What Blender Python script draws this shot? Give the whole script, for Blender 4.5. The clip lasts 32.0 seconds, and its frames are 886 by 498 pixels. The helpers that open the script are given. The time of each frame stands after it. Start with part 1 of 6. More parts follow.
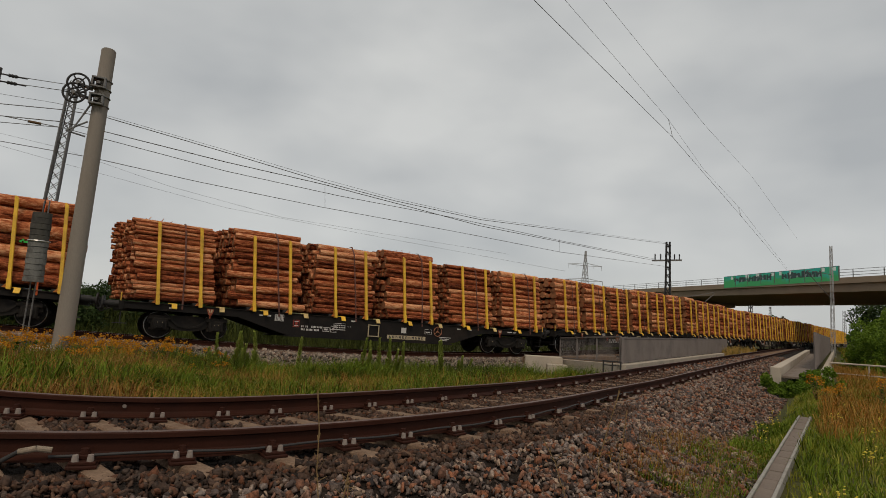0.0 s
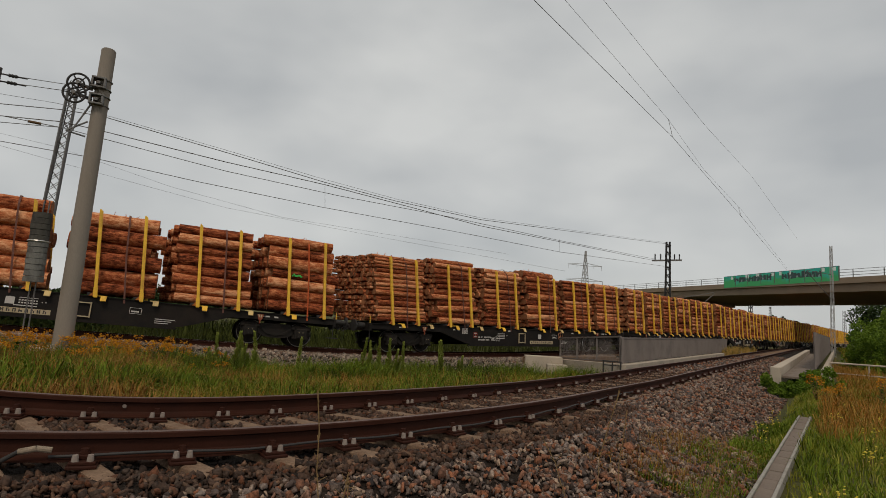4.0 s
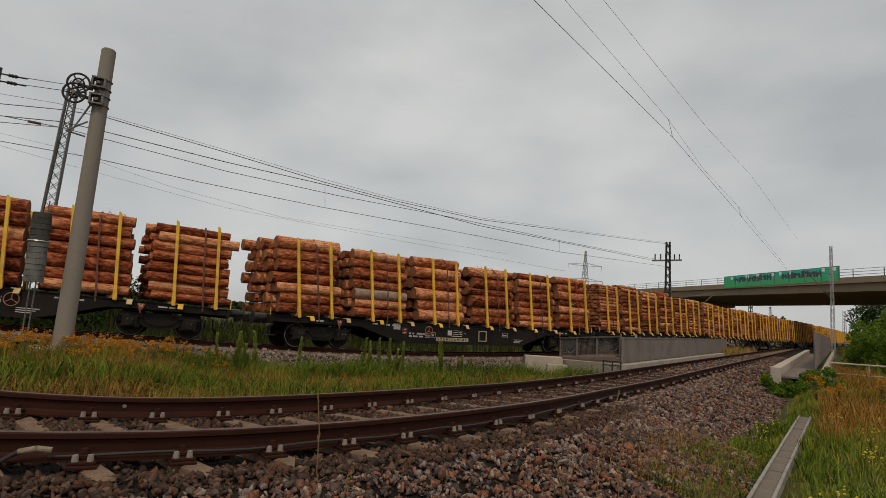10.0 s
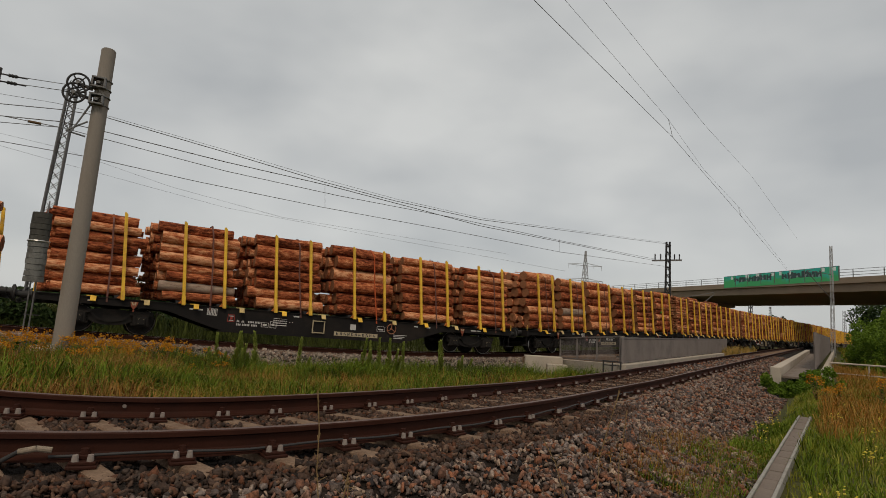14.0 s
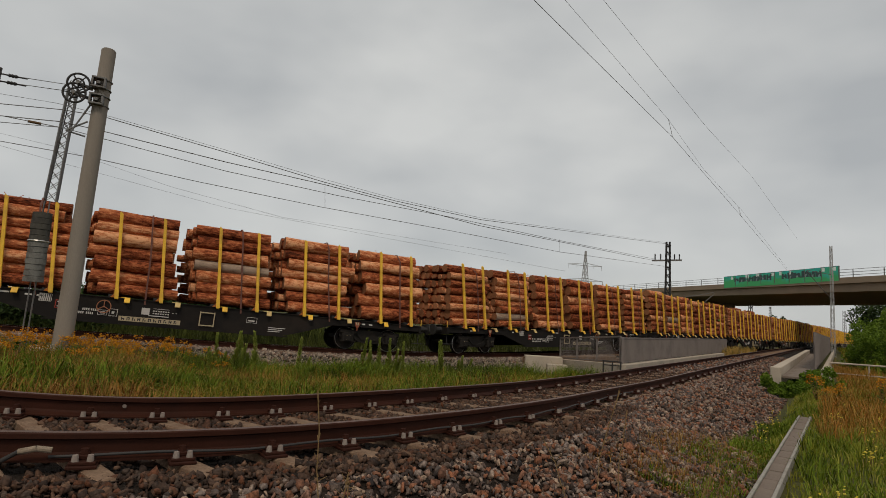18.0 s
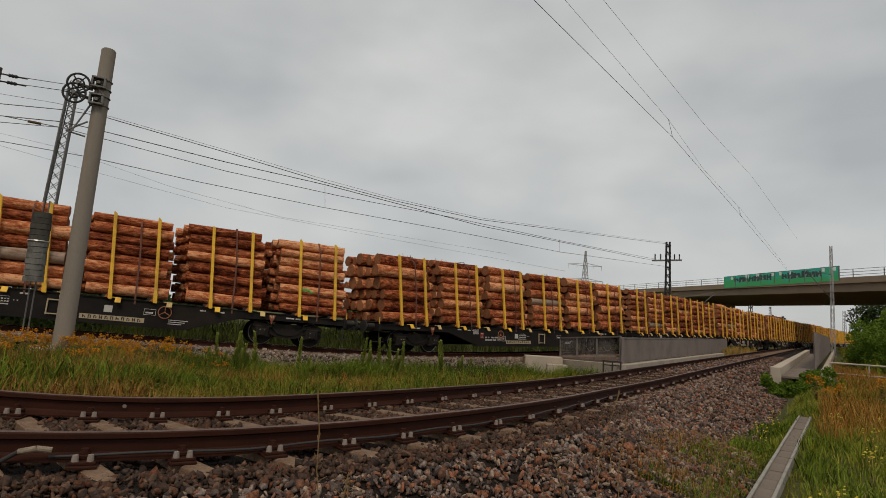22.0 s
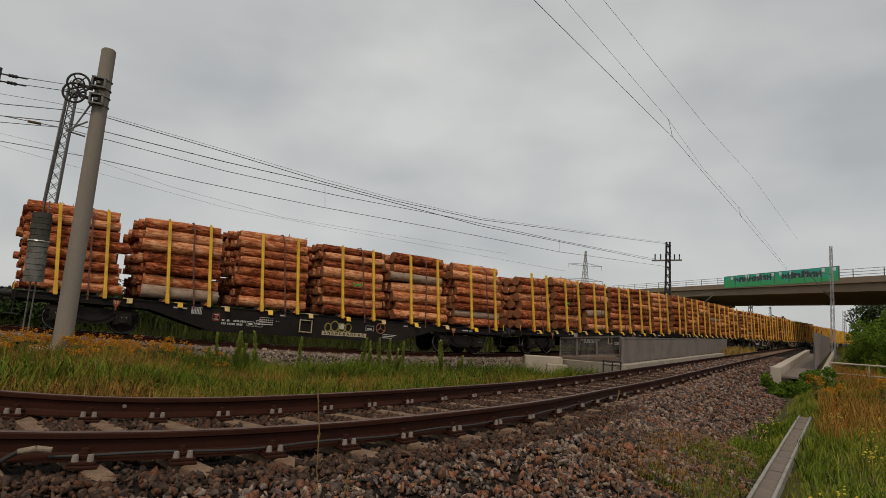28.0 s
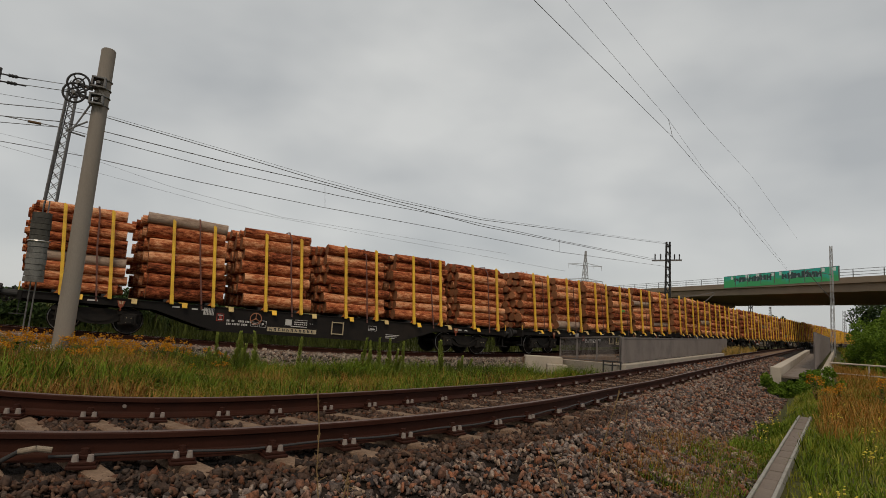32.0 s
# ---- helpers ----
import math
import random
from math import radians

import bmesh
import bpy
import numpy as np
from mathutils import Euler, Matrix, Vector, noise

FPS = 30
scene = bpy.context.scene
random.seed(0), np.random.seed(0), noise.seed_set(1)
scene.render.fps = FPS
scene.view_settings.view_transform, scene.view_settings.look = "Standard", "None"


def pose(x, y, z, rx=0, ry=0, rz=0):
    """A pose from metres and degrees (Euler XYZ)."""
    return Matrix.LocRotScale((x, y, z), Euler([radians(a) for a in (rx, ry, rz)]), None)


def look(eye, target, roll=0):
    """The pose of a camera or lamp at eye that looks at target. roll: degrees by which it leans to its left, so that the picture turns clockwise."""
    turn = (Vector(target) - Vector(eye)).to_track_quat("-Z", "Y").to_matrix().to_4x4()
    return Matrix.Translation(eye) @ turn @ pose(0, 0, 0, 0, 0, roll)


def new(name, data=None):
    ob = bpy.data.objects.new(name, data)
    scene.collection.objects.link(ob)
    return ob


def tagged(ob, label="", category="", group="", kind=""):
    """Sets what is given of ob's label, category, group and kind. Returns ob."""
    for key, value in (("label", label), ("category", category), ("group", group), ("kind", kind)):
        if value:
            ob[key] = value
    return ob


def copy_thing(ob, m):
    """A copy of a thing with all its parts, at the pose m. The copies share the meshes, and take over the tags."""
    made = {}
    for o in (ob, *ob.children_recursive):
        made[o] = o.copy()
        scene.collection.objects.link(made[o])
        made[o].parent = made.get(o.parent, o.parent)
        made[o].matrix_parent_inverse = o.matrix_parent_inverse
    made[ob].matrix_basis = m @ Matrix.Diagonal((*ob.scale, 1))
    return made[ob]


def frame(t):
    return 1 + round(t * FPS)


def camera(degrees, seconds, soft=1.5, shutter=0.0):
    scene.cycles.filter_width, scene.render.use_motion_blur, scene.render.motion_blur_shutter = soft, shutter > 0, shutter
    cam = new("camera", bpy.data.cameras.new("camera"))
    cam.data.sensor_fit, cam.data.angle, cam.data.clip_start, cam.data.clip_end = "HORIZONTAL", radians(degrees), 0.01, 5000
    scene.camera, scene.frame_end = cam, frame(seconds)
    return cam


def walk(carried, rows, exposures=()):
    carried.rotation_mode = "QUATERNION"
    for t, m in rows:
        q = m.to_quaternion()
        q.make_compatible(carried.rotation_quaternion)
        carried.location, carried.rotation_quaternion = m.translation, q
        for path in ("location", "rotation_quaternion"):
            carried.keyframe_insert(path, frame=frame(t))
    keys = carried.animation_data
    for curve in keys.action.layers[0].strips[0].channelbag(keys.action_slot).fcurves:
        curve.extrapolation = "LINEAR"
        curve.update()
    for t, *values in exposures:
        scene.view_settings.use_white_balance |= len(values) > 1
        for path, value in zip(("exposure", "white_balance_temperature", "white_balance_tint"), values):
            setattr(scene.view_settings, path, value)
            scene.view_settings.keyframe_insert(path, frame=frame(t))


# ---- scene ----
cam = camera(76.19, 32.0, soft=0.4)
EYE = (0.0, 0.0, 1.2)
VIEW = Matrix.Translation(EYE) @ pose(0, 0, 0, 96.968, 0, 0) @ pose(0, 0, 0, 0, 0, 3.329)
walk(cam, [(0.0, VIEW), (32.0, VIEW)])

# ---- world, sun, exposure ----
world = bpy.data.worlds.new("overcast_sky")
scene.world = world
world.use_nodes = True
wn, wl = world.node_tree.nodes, world.node_tree.links
wn.clear()
w_out, w_bg = wn.new("ShaderNodeOutputWorld"), wn.new("ShaderNodeBackground")
w_sky = wn.new("ShaderNodeTexSky")
w_sky.sky_type, w_sky.sun_disc = "NISHITA", False
w_sky.sun_elevation, w_sky.sun_rotation = radians(42), radians(184)
w_dim = wn.new("ShaderNodeVectorMath")
w_dim.operation = "SCALE"
w_dim.inputs["Scale"].default_value = 0.09
w_tex, w_map = wn.new("ShaderNodeTexCoord"), wn.new("ShaderNodeMapping")
w_map.inputs["Scale"].default_value = (1.0, 1.0, 2.0)
w_n1, w_n2 = wn.new("ShaderNodeTexNoise"), wn.new("ShaderNodeTexNoise")
w_n1.inputs["Scale"].default_value, w_n1.inputs["Detail"].default_value = 2.3, 2.5
w_n2.inputs["Scale"].default_value, w_n2.inputs["Detail"].default_value = 5.0, 3.0
w_add = wn.new("ShaderNodeMath")
w_add.operation = "MULTIPLY_ADD"
w_add.inputs[1].default_value = 0.45
w_ramp = wn.new("ShaderNodeValToRGB")
w_ramp.color_ramp.elements[0].position, w_ramp.color_ramp.elements[0].color = 0.48, (0.425, 0.438, 0.442, 1)
w_ramp.color_ramp.elements[1].position, w_ramp.color_ramp.elements[1].color = 0.92, (0.636, 0.638, 0.618, 1)
w_mix = wn.new("ShaderNodeMixRGB")
w_mix.inputs[0].default_value = 0.93
wl.new(w_tex.outputs["Generated"], w_map.inputs["Vector"])
for n in (w_n1, w_n2):
    wl.new(w_map.outputs[0], n.inputs["Vector"])
wl.new(w_n2.outputs["Fac"], w_add.inputs[0])
wl.new(w_n1.outputs["Fac"], w_add.inputs[2])
wl.new(w_add.outputs[0], w_ramp.inputs[0])
wl.new(w_sky.outputs[0], w_dim.inputs[0])
wl.new(w_dim.outputs[0], w_mix.inputs[1])
wl.new(w_ramp.outputs[0], w_mix.inputs[2])
wl.new(w_mix.outputs[0], w_bg.inputs["Color"])
wl.new(w_bg.outputs[0], w_out.inputs[0])
w_bg.inputs["Strength"].default_value = 1.0

sun = new("sun", bpy.data.lights.new("sun", "SUN"))
sun.data.energy, sun.data.angle, sun.data.color = 1.35, radians(12), (1.0, 0.86, 0.68)
sun.matrix_world = look((0, 0, 60), (3, 42, 4))
scene.view_settings.exposure = 0.0


# ---- materials ----
def mat(name, color, rough=0.8, spread=0.25, scale=6.0, fine=60.0, bump=0.3, depth=0.01, metal=0.0, dirt=None,
        dirt_amount=0.5, per="", hue=0.0, gain=1.0, coords="Object", stretch=(1, 1, 1)):
    m = bpy.data.materials.new(name)
    m.use_nodes = True
    nt = m.node_tree
    N, Lk = nt.nodes, nt.links
    b = N["Principled BSDF"]
    b.inputs["Roughness"].default_value, b.inputs["Metallic"].default_value = rough, metal
    b.inputs["Specular IOR Level"].default_value = 0.12 if rough >= 0.7 else 0.3
    tc, mp = N.new("ShaderNodeTexCoord"), N.new("ShaderNodeMapping")
    mp.inputs["Scale"].default_value = stretch
    Lk.new(tc.outputs[coords], mp.inputs[0])
    n1, n2 = N.new("ShaderNodeTexNoise"), N.new("ShaderNodeTexNoise")
    n1.inputs["Scale"].default_value, n1.inputs["Detail"].default_value = scale, 5
    n2.inputs["Scale"].default_value, n2.inputs["Detail"].default_value = fine, 4
    for n in (n1, n2):
        Lk.new(mp.outputs[0], n.inputs["Vector"])
    add = N.new("ShaderNodeMath")
    add.operation = "ADD"
    Lk.new(n1.outputs["Fac"], add.inputs[0])
    Lk.new(n2.outputs["Fac"], add.inputs[1])
    fac = add.outputs[0]
    if per:
        if per == "object":
            info = N.new("ShaderNodeObjectInfo")
            rnd = info.outputs["Random"]
        else:
            info = N.new("ShaderNodeNewGeometry")
            rnd = info.outputs["Random Per Island"]
        a2 = N.new("ShaderNodeMath")
        a2.operation = "MULTIPLY_ADD"
        Lk.new(rnd, a2.inputs[0])
        a2.inputs[1].default_value = 1.1
        Lk.new(fac, a2.inputs[2])
        a3 = N.new("ShaderNodeMath")
        a3.operation = "SUBTRACT"
        Lk.new(a2.outputs[0], a3.inputs[0])
        a3.inputs[1].default_value = 0.55
        fac = a3.outputs[0]
    rr = N.new("ShaderNodeMapRange")
    rr.inputs["From Min"].default_value, rr.inputs["From Max"].default_value = 1 - 0.5 / gain, 1 + 0.5 / gain
    rr.inputs["To Min"].default_value, rr.inputs["To Max"].default_value = 1 - spread, 1 + spread
    Lk.new(fac, rr.inputs["Value"])
    mul = N.new("ShaderNodeVectorMath")
    mul.operation = "SCALE"
    mul.inputs[0].default_value = color[:3]
    Lk.new(rr.outputs[0], mul.inputs["Scale"])
    col = mul.outputs[0]
    if dirt:
        n3 = N.new("ShaderNodeTexNoise")
        n3.inputs["Scale"].default_value, n3.inputs["Detail"].default_value = scale * 0.6, 6
        n3.inputs["Roughness"].default_value = 0.65
        off = N.new("ShaderNodeVectorMath")
        off.inputs[1].default_value = (7.3, 2.1, 4.4)
        Lk.new(mp.outputs[0], off.inputs[0])
        Lk.new(off.outputs[0], n3.inputs["Vector"])
        r3 = N.new("ShaderNodeMapRange")
        r3.inputs["From Min"].default_value, r3.inputs["From Max"].default_value = 0.48, 0.66
        r3.inputs["To Max"].default_value = dirt_amount
        Lk.new(n3.outputs["Fac"], r3.inputs["Value"])
        mx = N.new("ShaderNodeMixRGB")
        Lk.new(r3.outputs[0], mx.inputs[0])
        Lk.new(col, mx.inputs[1])
        mx.inputs[2].default_value = (*dirt[:3], 1)
        col = mx.outputs[0]
    if hue and per:
        hs = N.new("ShaderNodeHueSaturation")
        hr = N.new("ShaderNodeMapRange")
        hr.inputs["To Min"].default_value, hr.inputs["To Max"].default_value = 0.5 - hue, 0.5 + hue
        Lk.new(rnd, hr.inputs["Value"])
        Lk.new(hr.outputs[0], hs.inputs["Hue"])
        Lk.new(col, hs.inputs["Color"])
        col = hs.outputs[0]
    Lk.new(col, b.inputs["Base Color"])
    if bump:
        bp = N.new("ShaderNodeBump")
        bp.inputs["Strength"].default_value, bp.inputs["Distance"].default_value = bump, depth
        Lk.new(add.outputs[0], bp.inputs["Height"])
        Lk.new(bp.outputs[0], b.inputs["Normal"])
    return m


def mat_ramp(name, colors, rough=0.75, scale=55.0, vary=0.5, bump=0.35):
    """Each island takes a colour of its own from the ramp, with grain over it."""
    m = bpy.data.materials.new(name)
    m.use_nodes = True
    nt = m.node_tree
    b = nt.nodes["Principled BSDF"]
    b.inputs["Roughness"].default_value = rough
    b.inputs["Specular IOR Level"].default_value = 0.12
    geo, rp, nz, tc, rr, mul, bp = (nt.nodes.new(k) for k in ("ShaderNodeNewGeometry", "ShaderNodeValToRGB", "ShaderNodeTexNoise", "ShaderNodeTexCoord", "ShaderNodeMapRange", "ShaderNodeVectorMath", "ShaderNodeBump"))
    mul.operation = "SCALE"
    nz.inputs["Scale"].default_value, nz.inputs["Detail"].default_value = scale, 5
    nt.links.new(tc.outputs["Object"], nz.inputs["Vector"])
    rr.inputs["From Min"].default_value, rr.inputs["From Max"].default_value = 0.3, 0.7
    rr.inputs["To Min"].default_value, rr.inputs["To Max"].default_value = 1 - vary, 1 + vary
    nt.links.new(nz.outputs["Fac"], rr.inputs["Value"])
    while len(rp.color_ramp.elements) < len(colors):
        rp.color_ramp.elements.new(0.5)
    for i, (e, c) in enumerate(zip(rp.color_ramp.elements, colors)):
        e.position, e.color = i / (len(colors) - 1), (*c, 1)
    nt.links.new(geo.outputs["Random Per Island"], rp.inputs[0])
    nt.links.new(rp.outputs[0], mul.inputs[0])
    nt.links.new(rr.outputs[0], mul.inputs["Scale"])
    nt.links.new(mul.outputs[0], b.inputs["Base Color"])
    bp.inputs["Strength"].default_value, bp.inputs["Distance"].default_value = bump, 0.01
    nt.links.new(nz.outputs["Fac"], bp.inputs["Height"])
    nt.links.new(bp.outputs[0], b.inputs["Normal"])
    return m


M_STONE = mat_ramp("ballast_stone", [(0.024, 0.019, 0.018), (0.117, 0.083, 0.069), (0.041, 0.031, 0.028), (0.226, 0.096, 0.052), (0.167, 0.129, 0.110), (0.332, 0.235, 0.168),
                                     (0.030, 0.022, 0.018), (0.249, 0.099, 0.051), (0.062, 0.050, 0.046), (0.238, 0.183, 0.155), (0.055, 0.037, 0.028)], vary=0.55)
M_STONE_PALE = mat_ramp("clean_ballast_stone", [(0.09, 0.075, 0.065), (0.19, 0.15, 0.125), (0.12, 0.10, 0.088), (0.22, 0.13, 0.085), (0.26, 0.21, 0.17), (0.34, 0.27, 0.21), (0.15, 0.12, 0.10)], vary=0.4)
M_STONE_IN = mat_ramp("rust_stained_ballast_stone", [(0.023, 0.015, 0.012), (0.070, 0.042, 0.030), (0.040, 0.027, 0.021), (0.106, 0.042, 0.022), (0.079, 0.053, 0.039), (0.150, 0.087, 0.056), (0.048, 0.025, 0.016), (0.062, 0.046, 0.037)], vary=0.4)
M_GROUND = mat("meadow_soil", (0.06, 0.06, 0.018), 0.95, 0.5, 0.8, 14, 0.6, 0.05, dirt=(0.10, 0.075, 0.035))
M_BED = mat("ballast_bed", (0.026, 0.019, 0.015), 0.95, 0.6, 9, 42, 1.0, 0.04, dirt=(0.018, 0.015, 0.013))
M_RAIL = mat("rusty_rail_steel", (0.036, 0.0115, 0.0065), 0.7, 0.3, 5, 80, 0.3, 0.002, dirt=(0.026, 0.010, 0.007))
M_RAILTOP = mat("worn_rail_head", (0.13, 0.075, 0.055), 0.5, 0.2, 3, 60, 0.1, 0.001, metal=0.7, dirt=(0.12, 0.07, 0.05))
M_SLEEPER = mat("weathered_concrete", (0.185, 0.122, 0.082), 0.9, 0.35, 9, 55, 0.8, 0.006, dirt=(0.12, 0.065, 0.04), dirt_amount=0.8, gain=2.0)
M_TROUGH = mat("grey_trough_concrete", (0.17, 0.135, 0.11), 0.9, 0.25, 4, 60, 0.4, 0.004, dirt=(0.11, 0.095, 0.08))
M_CONC = mat("pale_concrete", (0.42, 0.355, 0.285), 0.9, 0.16, 1.6, 50, 0.3, 0.004, dirt=(0.27, 0.25, 0.21))
M_POLE = mat("spun_concrete", (0.25, 0.215, 0.18), 0.85, 0.14, 1.2, 60, 0.25, 0.003, dirt=(0.15, 0.14, 0.12), stretch=(1, 1, 0.25))
M_STEEL = mat("dark_galvanised_steel", (0.16, 0.155, 0.15), 0.6, 0.25, 4, 60, 0.2, 0.002, metal=0.4, dirt=(0.1, 0.07, 0.055))
M_TAPE = mat("grubby_pale_tape", (0.24, 0.19, 0.14), 0.85, 0.4, 30, 90, 0.6, 0.004, dirt=(0.08, 0.06, 0.045))
M_WIRE = mat("weathered_copper_wire", (0.13, 0.127, 0.124), 0.6, 0.2, 4, 60, 0)
M_CABLE = mat("dusty_cable_sheath", (0.035, 0.033, 0.032), 0.6, 0.2, 4, 60, 0)
M_GALV = mat("light_galvanised_steel", (0.34, 0.33, 0.32), 0.55, 0.15, 4, 60, 0.1, 0.002, metal=0.3)
M_BLACK = mat("black_iron", (0.028, 0.026, 0.025), 0.65, 0.3, 4, 60, 0.2, 0.002)
M_WAGON = mat("anthracite_wagon_paint", (0.0145, 0.0125, 0.0115), 0.72, 0.25, 1.4, 30, 0.15, 0.002, dirt=(0.03, 0.022, 0.017), dirt_amount=0.6)
M_BOGIE = mat("sooty_bogie_steel", (0.019, 0.0165, 0.0145), 0.7, 0.4, 5, 40, 0.3, 0.004, dirt=(0.045, 0.033, 0.024), dirt_amount=0.5)
M_YELLOW = mat("yellow_stake_paint", (0.80, 0.47, 0.045), 0.55, 0.16, 3, 40, 0.15, 0.002, dirt=(0.36, 0.19, 0.05), dirt_amount=0.5)
M_CREAM = mat("cream_lettering_paint", (0.42, 0.34, 0.22), 0.7, 0.1, 6, 50, 0)
M_WHITE = mat("white_lettering_paint", (0.5, 0.47, 0.44), 0.7, 0.1, 6, 50, 0)
M_RED = mat("red_marking_paint", (0.30, 0.05, 0.035), 0.7, 0.15, 6, 50, 0)
M_GREEN = mat("green_forester_mark", (0.06, 0.5, 0.10), 0.7, 0.1, 6, 50, 0)
M_STRAP = mat("brown_lashing_strap", (0.15, 0.07, 0.055), 0.85, 0.2, 6, 60, 0.2, 0.002)
M_STRAP2 = mat("orange_lashing_strap", (0.45, 0.09, 0.03), 0.85, 0.2, 6, 60, 0.2, 0.002)
M_WHEEL = mat("worn_wheel_steel", (0.5, 0.48, 0.46), 0.35, 0.2, 4, 60, 0.1, 0.001, metal=0.8)
def mat_bark(name, per, stretch):
    """Flaky pine bark: dark cracks, brown plates, orange and pale flakes; each log has its own tone."""
    m = bpy.data.materials.new(name)
    m.use_nodes = True
    nt = m.node_tree
    N, Lk = nt.nodes, nt.links
    b = N["Principled BSDF"]
    b.inputs["Roughness"].default_value, b.inputs["Specular IOR Level"].default_value = 0.9, 0.1
    tc, mp, n1, n2, rp, bp = (N.new(k) for k in ("ShaderNodeTexCoord", "ShaderNodeMapping", "ShaderNodeTexNoise", "ShaderNodeTexNoise", "ShaderNodeValToRGB", "ShaderNodeBump"))
    mp.inputs["Scale"].default_value = stretch
    Lk.new(tc.outputs["Object"], mp.inputs[0])
    info = N.new("ShaderNodeObjectInfo" if per == "object" else "ShaderNodeNewGeometry")
    rnd = info.outputs["Random" if per == "object" else "Random Per Island"]
    sh = N.new("ShaderNodeVectorMath")
    sh.operation = "ADD"
    k = N.new("ShaderNodeMath")
    k.operation = "MULTIPLY"
    k.inputs[1].default_value = 37.0
    Lk.new(rnd, k.inputs[0])
    Lk.new(mp.outputs[0], sh.inputs[0])
    Lk.new(k.outputs[0], sh.inputs[1])
    n1.inputs["Scale"].default_value, n1.inputs["Detail"].default_value, n1.inputs["Roughness"].default_value = 1.0, 6, 0.72
    n2.inputs["Scale"].default_value, n2.inputs["Detail"].default_value = 0.16, 3
    Lk.new(sh.outputs[0], n1.inputs["Vector"])
    Lk.new(sh.outputs[0], n2.inputs["Vector"])
    f1, f2, f3 = N.new("ShaderNodeMath"), N.new("ShaderNodeMath"), N.new("ShaderNodeMath")
    for f, c in ((f1, 2.3), (f2, 0.85), (f3, 0.5)):
        f.operation = "MULTIPLY_ADD"
        f.inputs[1].default_value = c
    Lk.new(n1.outputs["Fac"], f1.inputs[0])
    f1.inputs[2].default_value = -1.26
    Lk.new(n2.outputs["Fac"], f2.inputs[0])
    Lk.new(f1.outputs[0], f2.inputs[2])
    Lk.new(rnd, f3.inputs[0])
    Lk.new(f2.outputs[0], f3.inputs[2])
    Lk.new(f3.outputs[0], rp.inputs[0])
    cols = ((0.0, (0.028, 0.008, 0.0045)), (0.28, (0.16, 0.039, 0.016)), (0.48, (0.34, 0.09, 0.036)), (0.68, (0.50, 0.168, 0.068)), (0.95, (0.74, 0.38, 0.20)))
    while len(rp.color_ramp.elements) < len(cols):
        rp.color_ramp.elements.new(0.5)
    for e, (q, c) in zip(rp.color_ramp.elements, cols):
        e.position, e.color = q, (*c, 1)
    Lk.new(rp.outputs[0], b.inputs["Base Color"])
    bp.inputs["Strength"].default_value, bp.inputs["Distance"].default_value = 1.0, 0.05
    Lk.new(n1.outputs["Fac"], bp.inputs["Height"])
    Lk.new(bp.outputs[0], b.inputs["Normal"])
    return m


M_BARK = mat_bark("pine_bark", "object", (10.0, 2.3, 2.3))
M_BARK2 = mat_bark("pine_bark_core", "island", (6.5, 13.0, 13.0))
M_CUT = mat("sawn_pine_end", (0.30, 0.125, 0.058), 0.9, 0.35, 5, 26, 0.3, 0.004, per="island", dirt=(0.13, 0.06, 0.032), dirt_amount=0.7)
M_MESH = mat("grey_fence_panel", (0.2, 0.17, 0.155), 0.6, 0.15, 1.5, 40, 0.1, 0.002, metal=0.3, dirt=(0.11, 0.10, 0.095))
M_BRIDGE = mat("bridge_concrete", (0.27, 0.205, 0.145), 0.9, 0.14, 0.25, 6, 0.2, 0.01, dirt=(0.19, 0.15, 0.11))


# ---- mesh helpers ----
def mesh_of(name, bm, *mats):
    me = bpy.data.meshes.new(name)
    bm.to_mesh(me)
    bm.free()
    for m in mats:
        me.materials.append(m)
    return me


def raw_mesh(name, verts, faces, *mats):
    me = bpy.data.meshes.new(name)
    me.from_pydata([tuple(v) for v in verts], [], [tuple(int(i) for i in f) for f in faces])
    for m in mats:
        me.materials.append(m)
    return me


def np_mesh(name, verts, tris, mat_index=None, mats=()):
    """A mesh of triangles from arrays."""
    me = bpy.data.meshes.new(name)
    n, k = len(verts), len(tris)
    me.vertices.add(n)
    me.vertices.foreach_set("co", np.asarray(verts, dtype=np.float32).ravel())
    me.loops.add(k * 3)
    me.loops.foreach_set("vertex_index", np.asarray(tris, dtype=np.int32).ravel())
    me.polygons.add(k)
    me.polygons.foreach_set("loop_start", np.arange(0, 3 * k, 3, dtype=np.int32))
    for m in mats:
        me.materials.append(m)
    if mat_index is not None:
        me.polygons.foreach_set("material_index", np.asarray(mat_index, dtype=np.int32))
    me.update(calc_edges=True)
    return me


def part(name, bm, material, parent, label="", m=None):
    """Links a bmesh (or a ready mesh) as one part under a thing."""
    me = bm if isinstance(bm, bpy.types.Mesh) else mesh_of(name, bm, material)
    ob = new(name, me)
    ob.parent = parent
    if m is not None:
        ob.matrix_basis = m
    if label:
        ob["label"] = label
    return ob


def thing(name, m, label, category, group="", kind="", data=None):
    ob = new(name, data)
    ob.matrix_basis = m
    return tagged(ob, label, category, group, kind)


def box(bm, x0, x1, y0, y1, z0, z1, bevel=0.0):
    r = bmesh.ops.create_cube(bm, size=1.0, matrix=Matrix.Translation(((x0 + x1) / 2, (y0 + y1) / 2, (z0 + z1) / 2))
                              @ Matrix.Diagonal((x1 - x0, y1 - y0, z1 - z0, 1)))
    if bevel:
        es = list({e for v in r["verts"] for e in v.link_edges})
        bmesh.ops.bevel(bm, geom=es, offset=bevel, segments=1, affect="EDGES")
    return bm


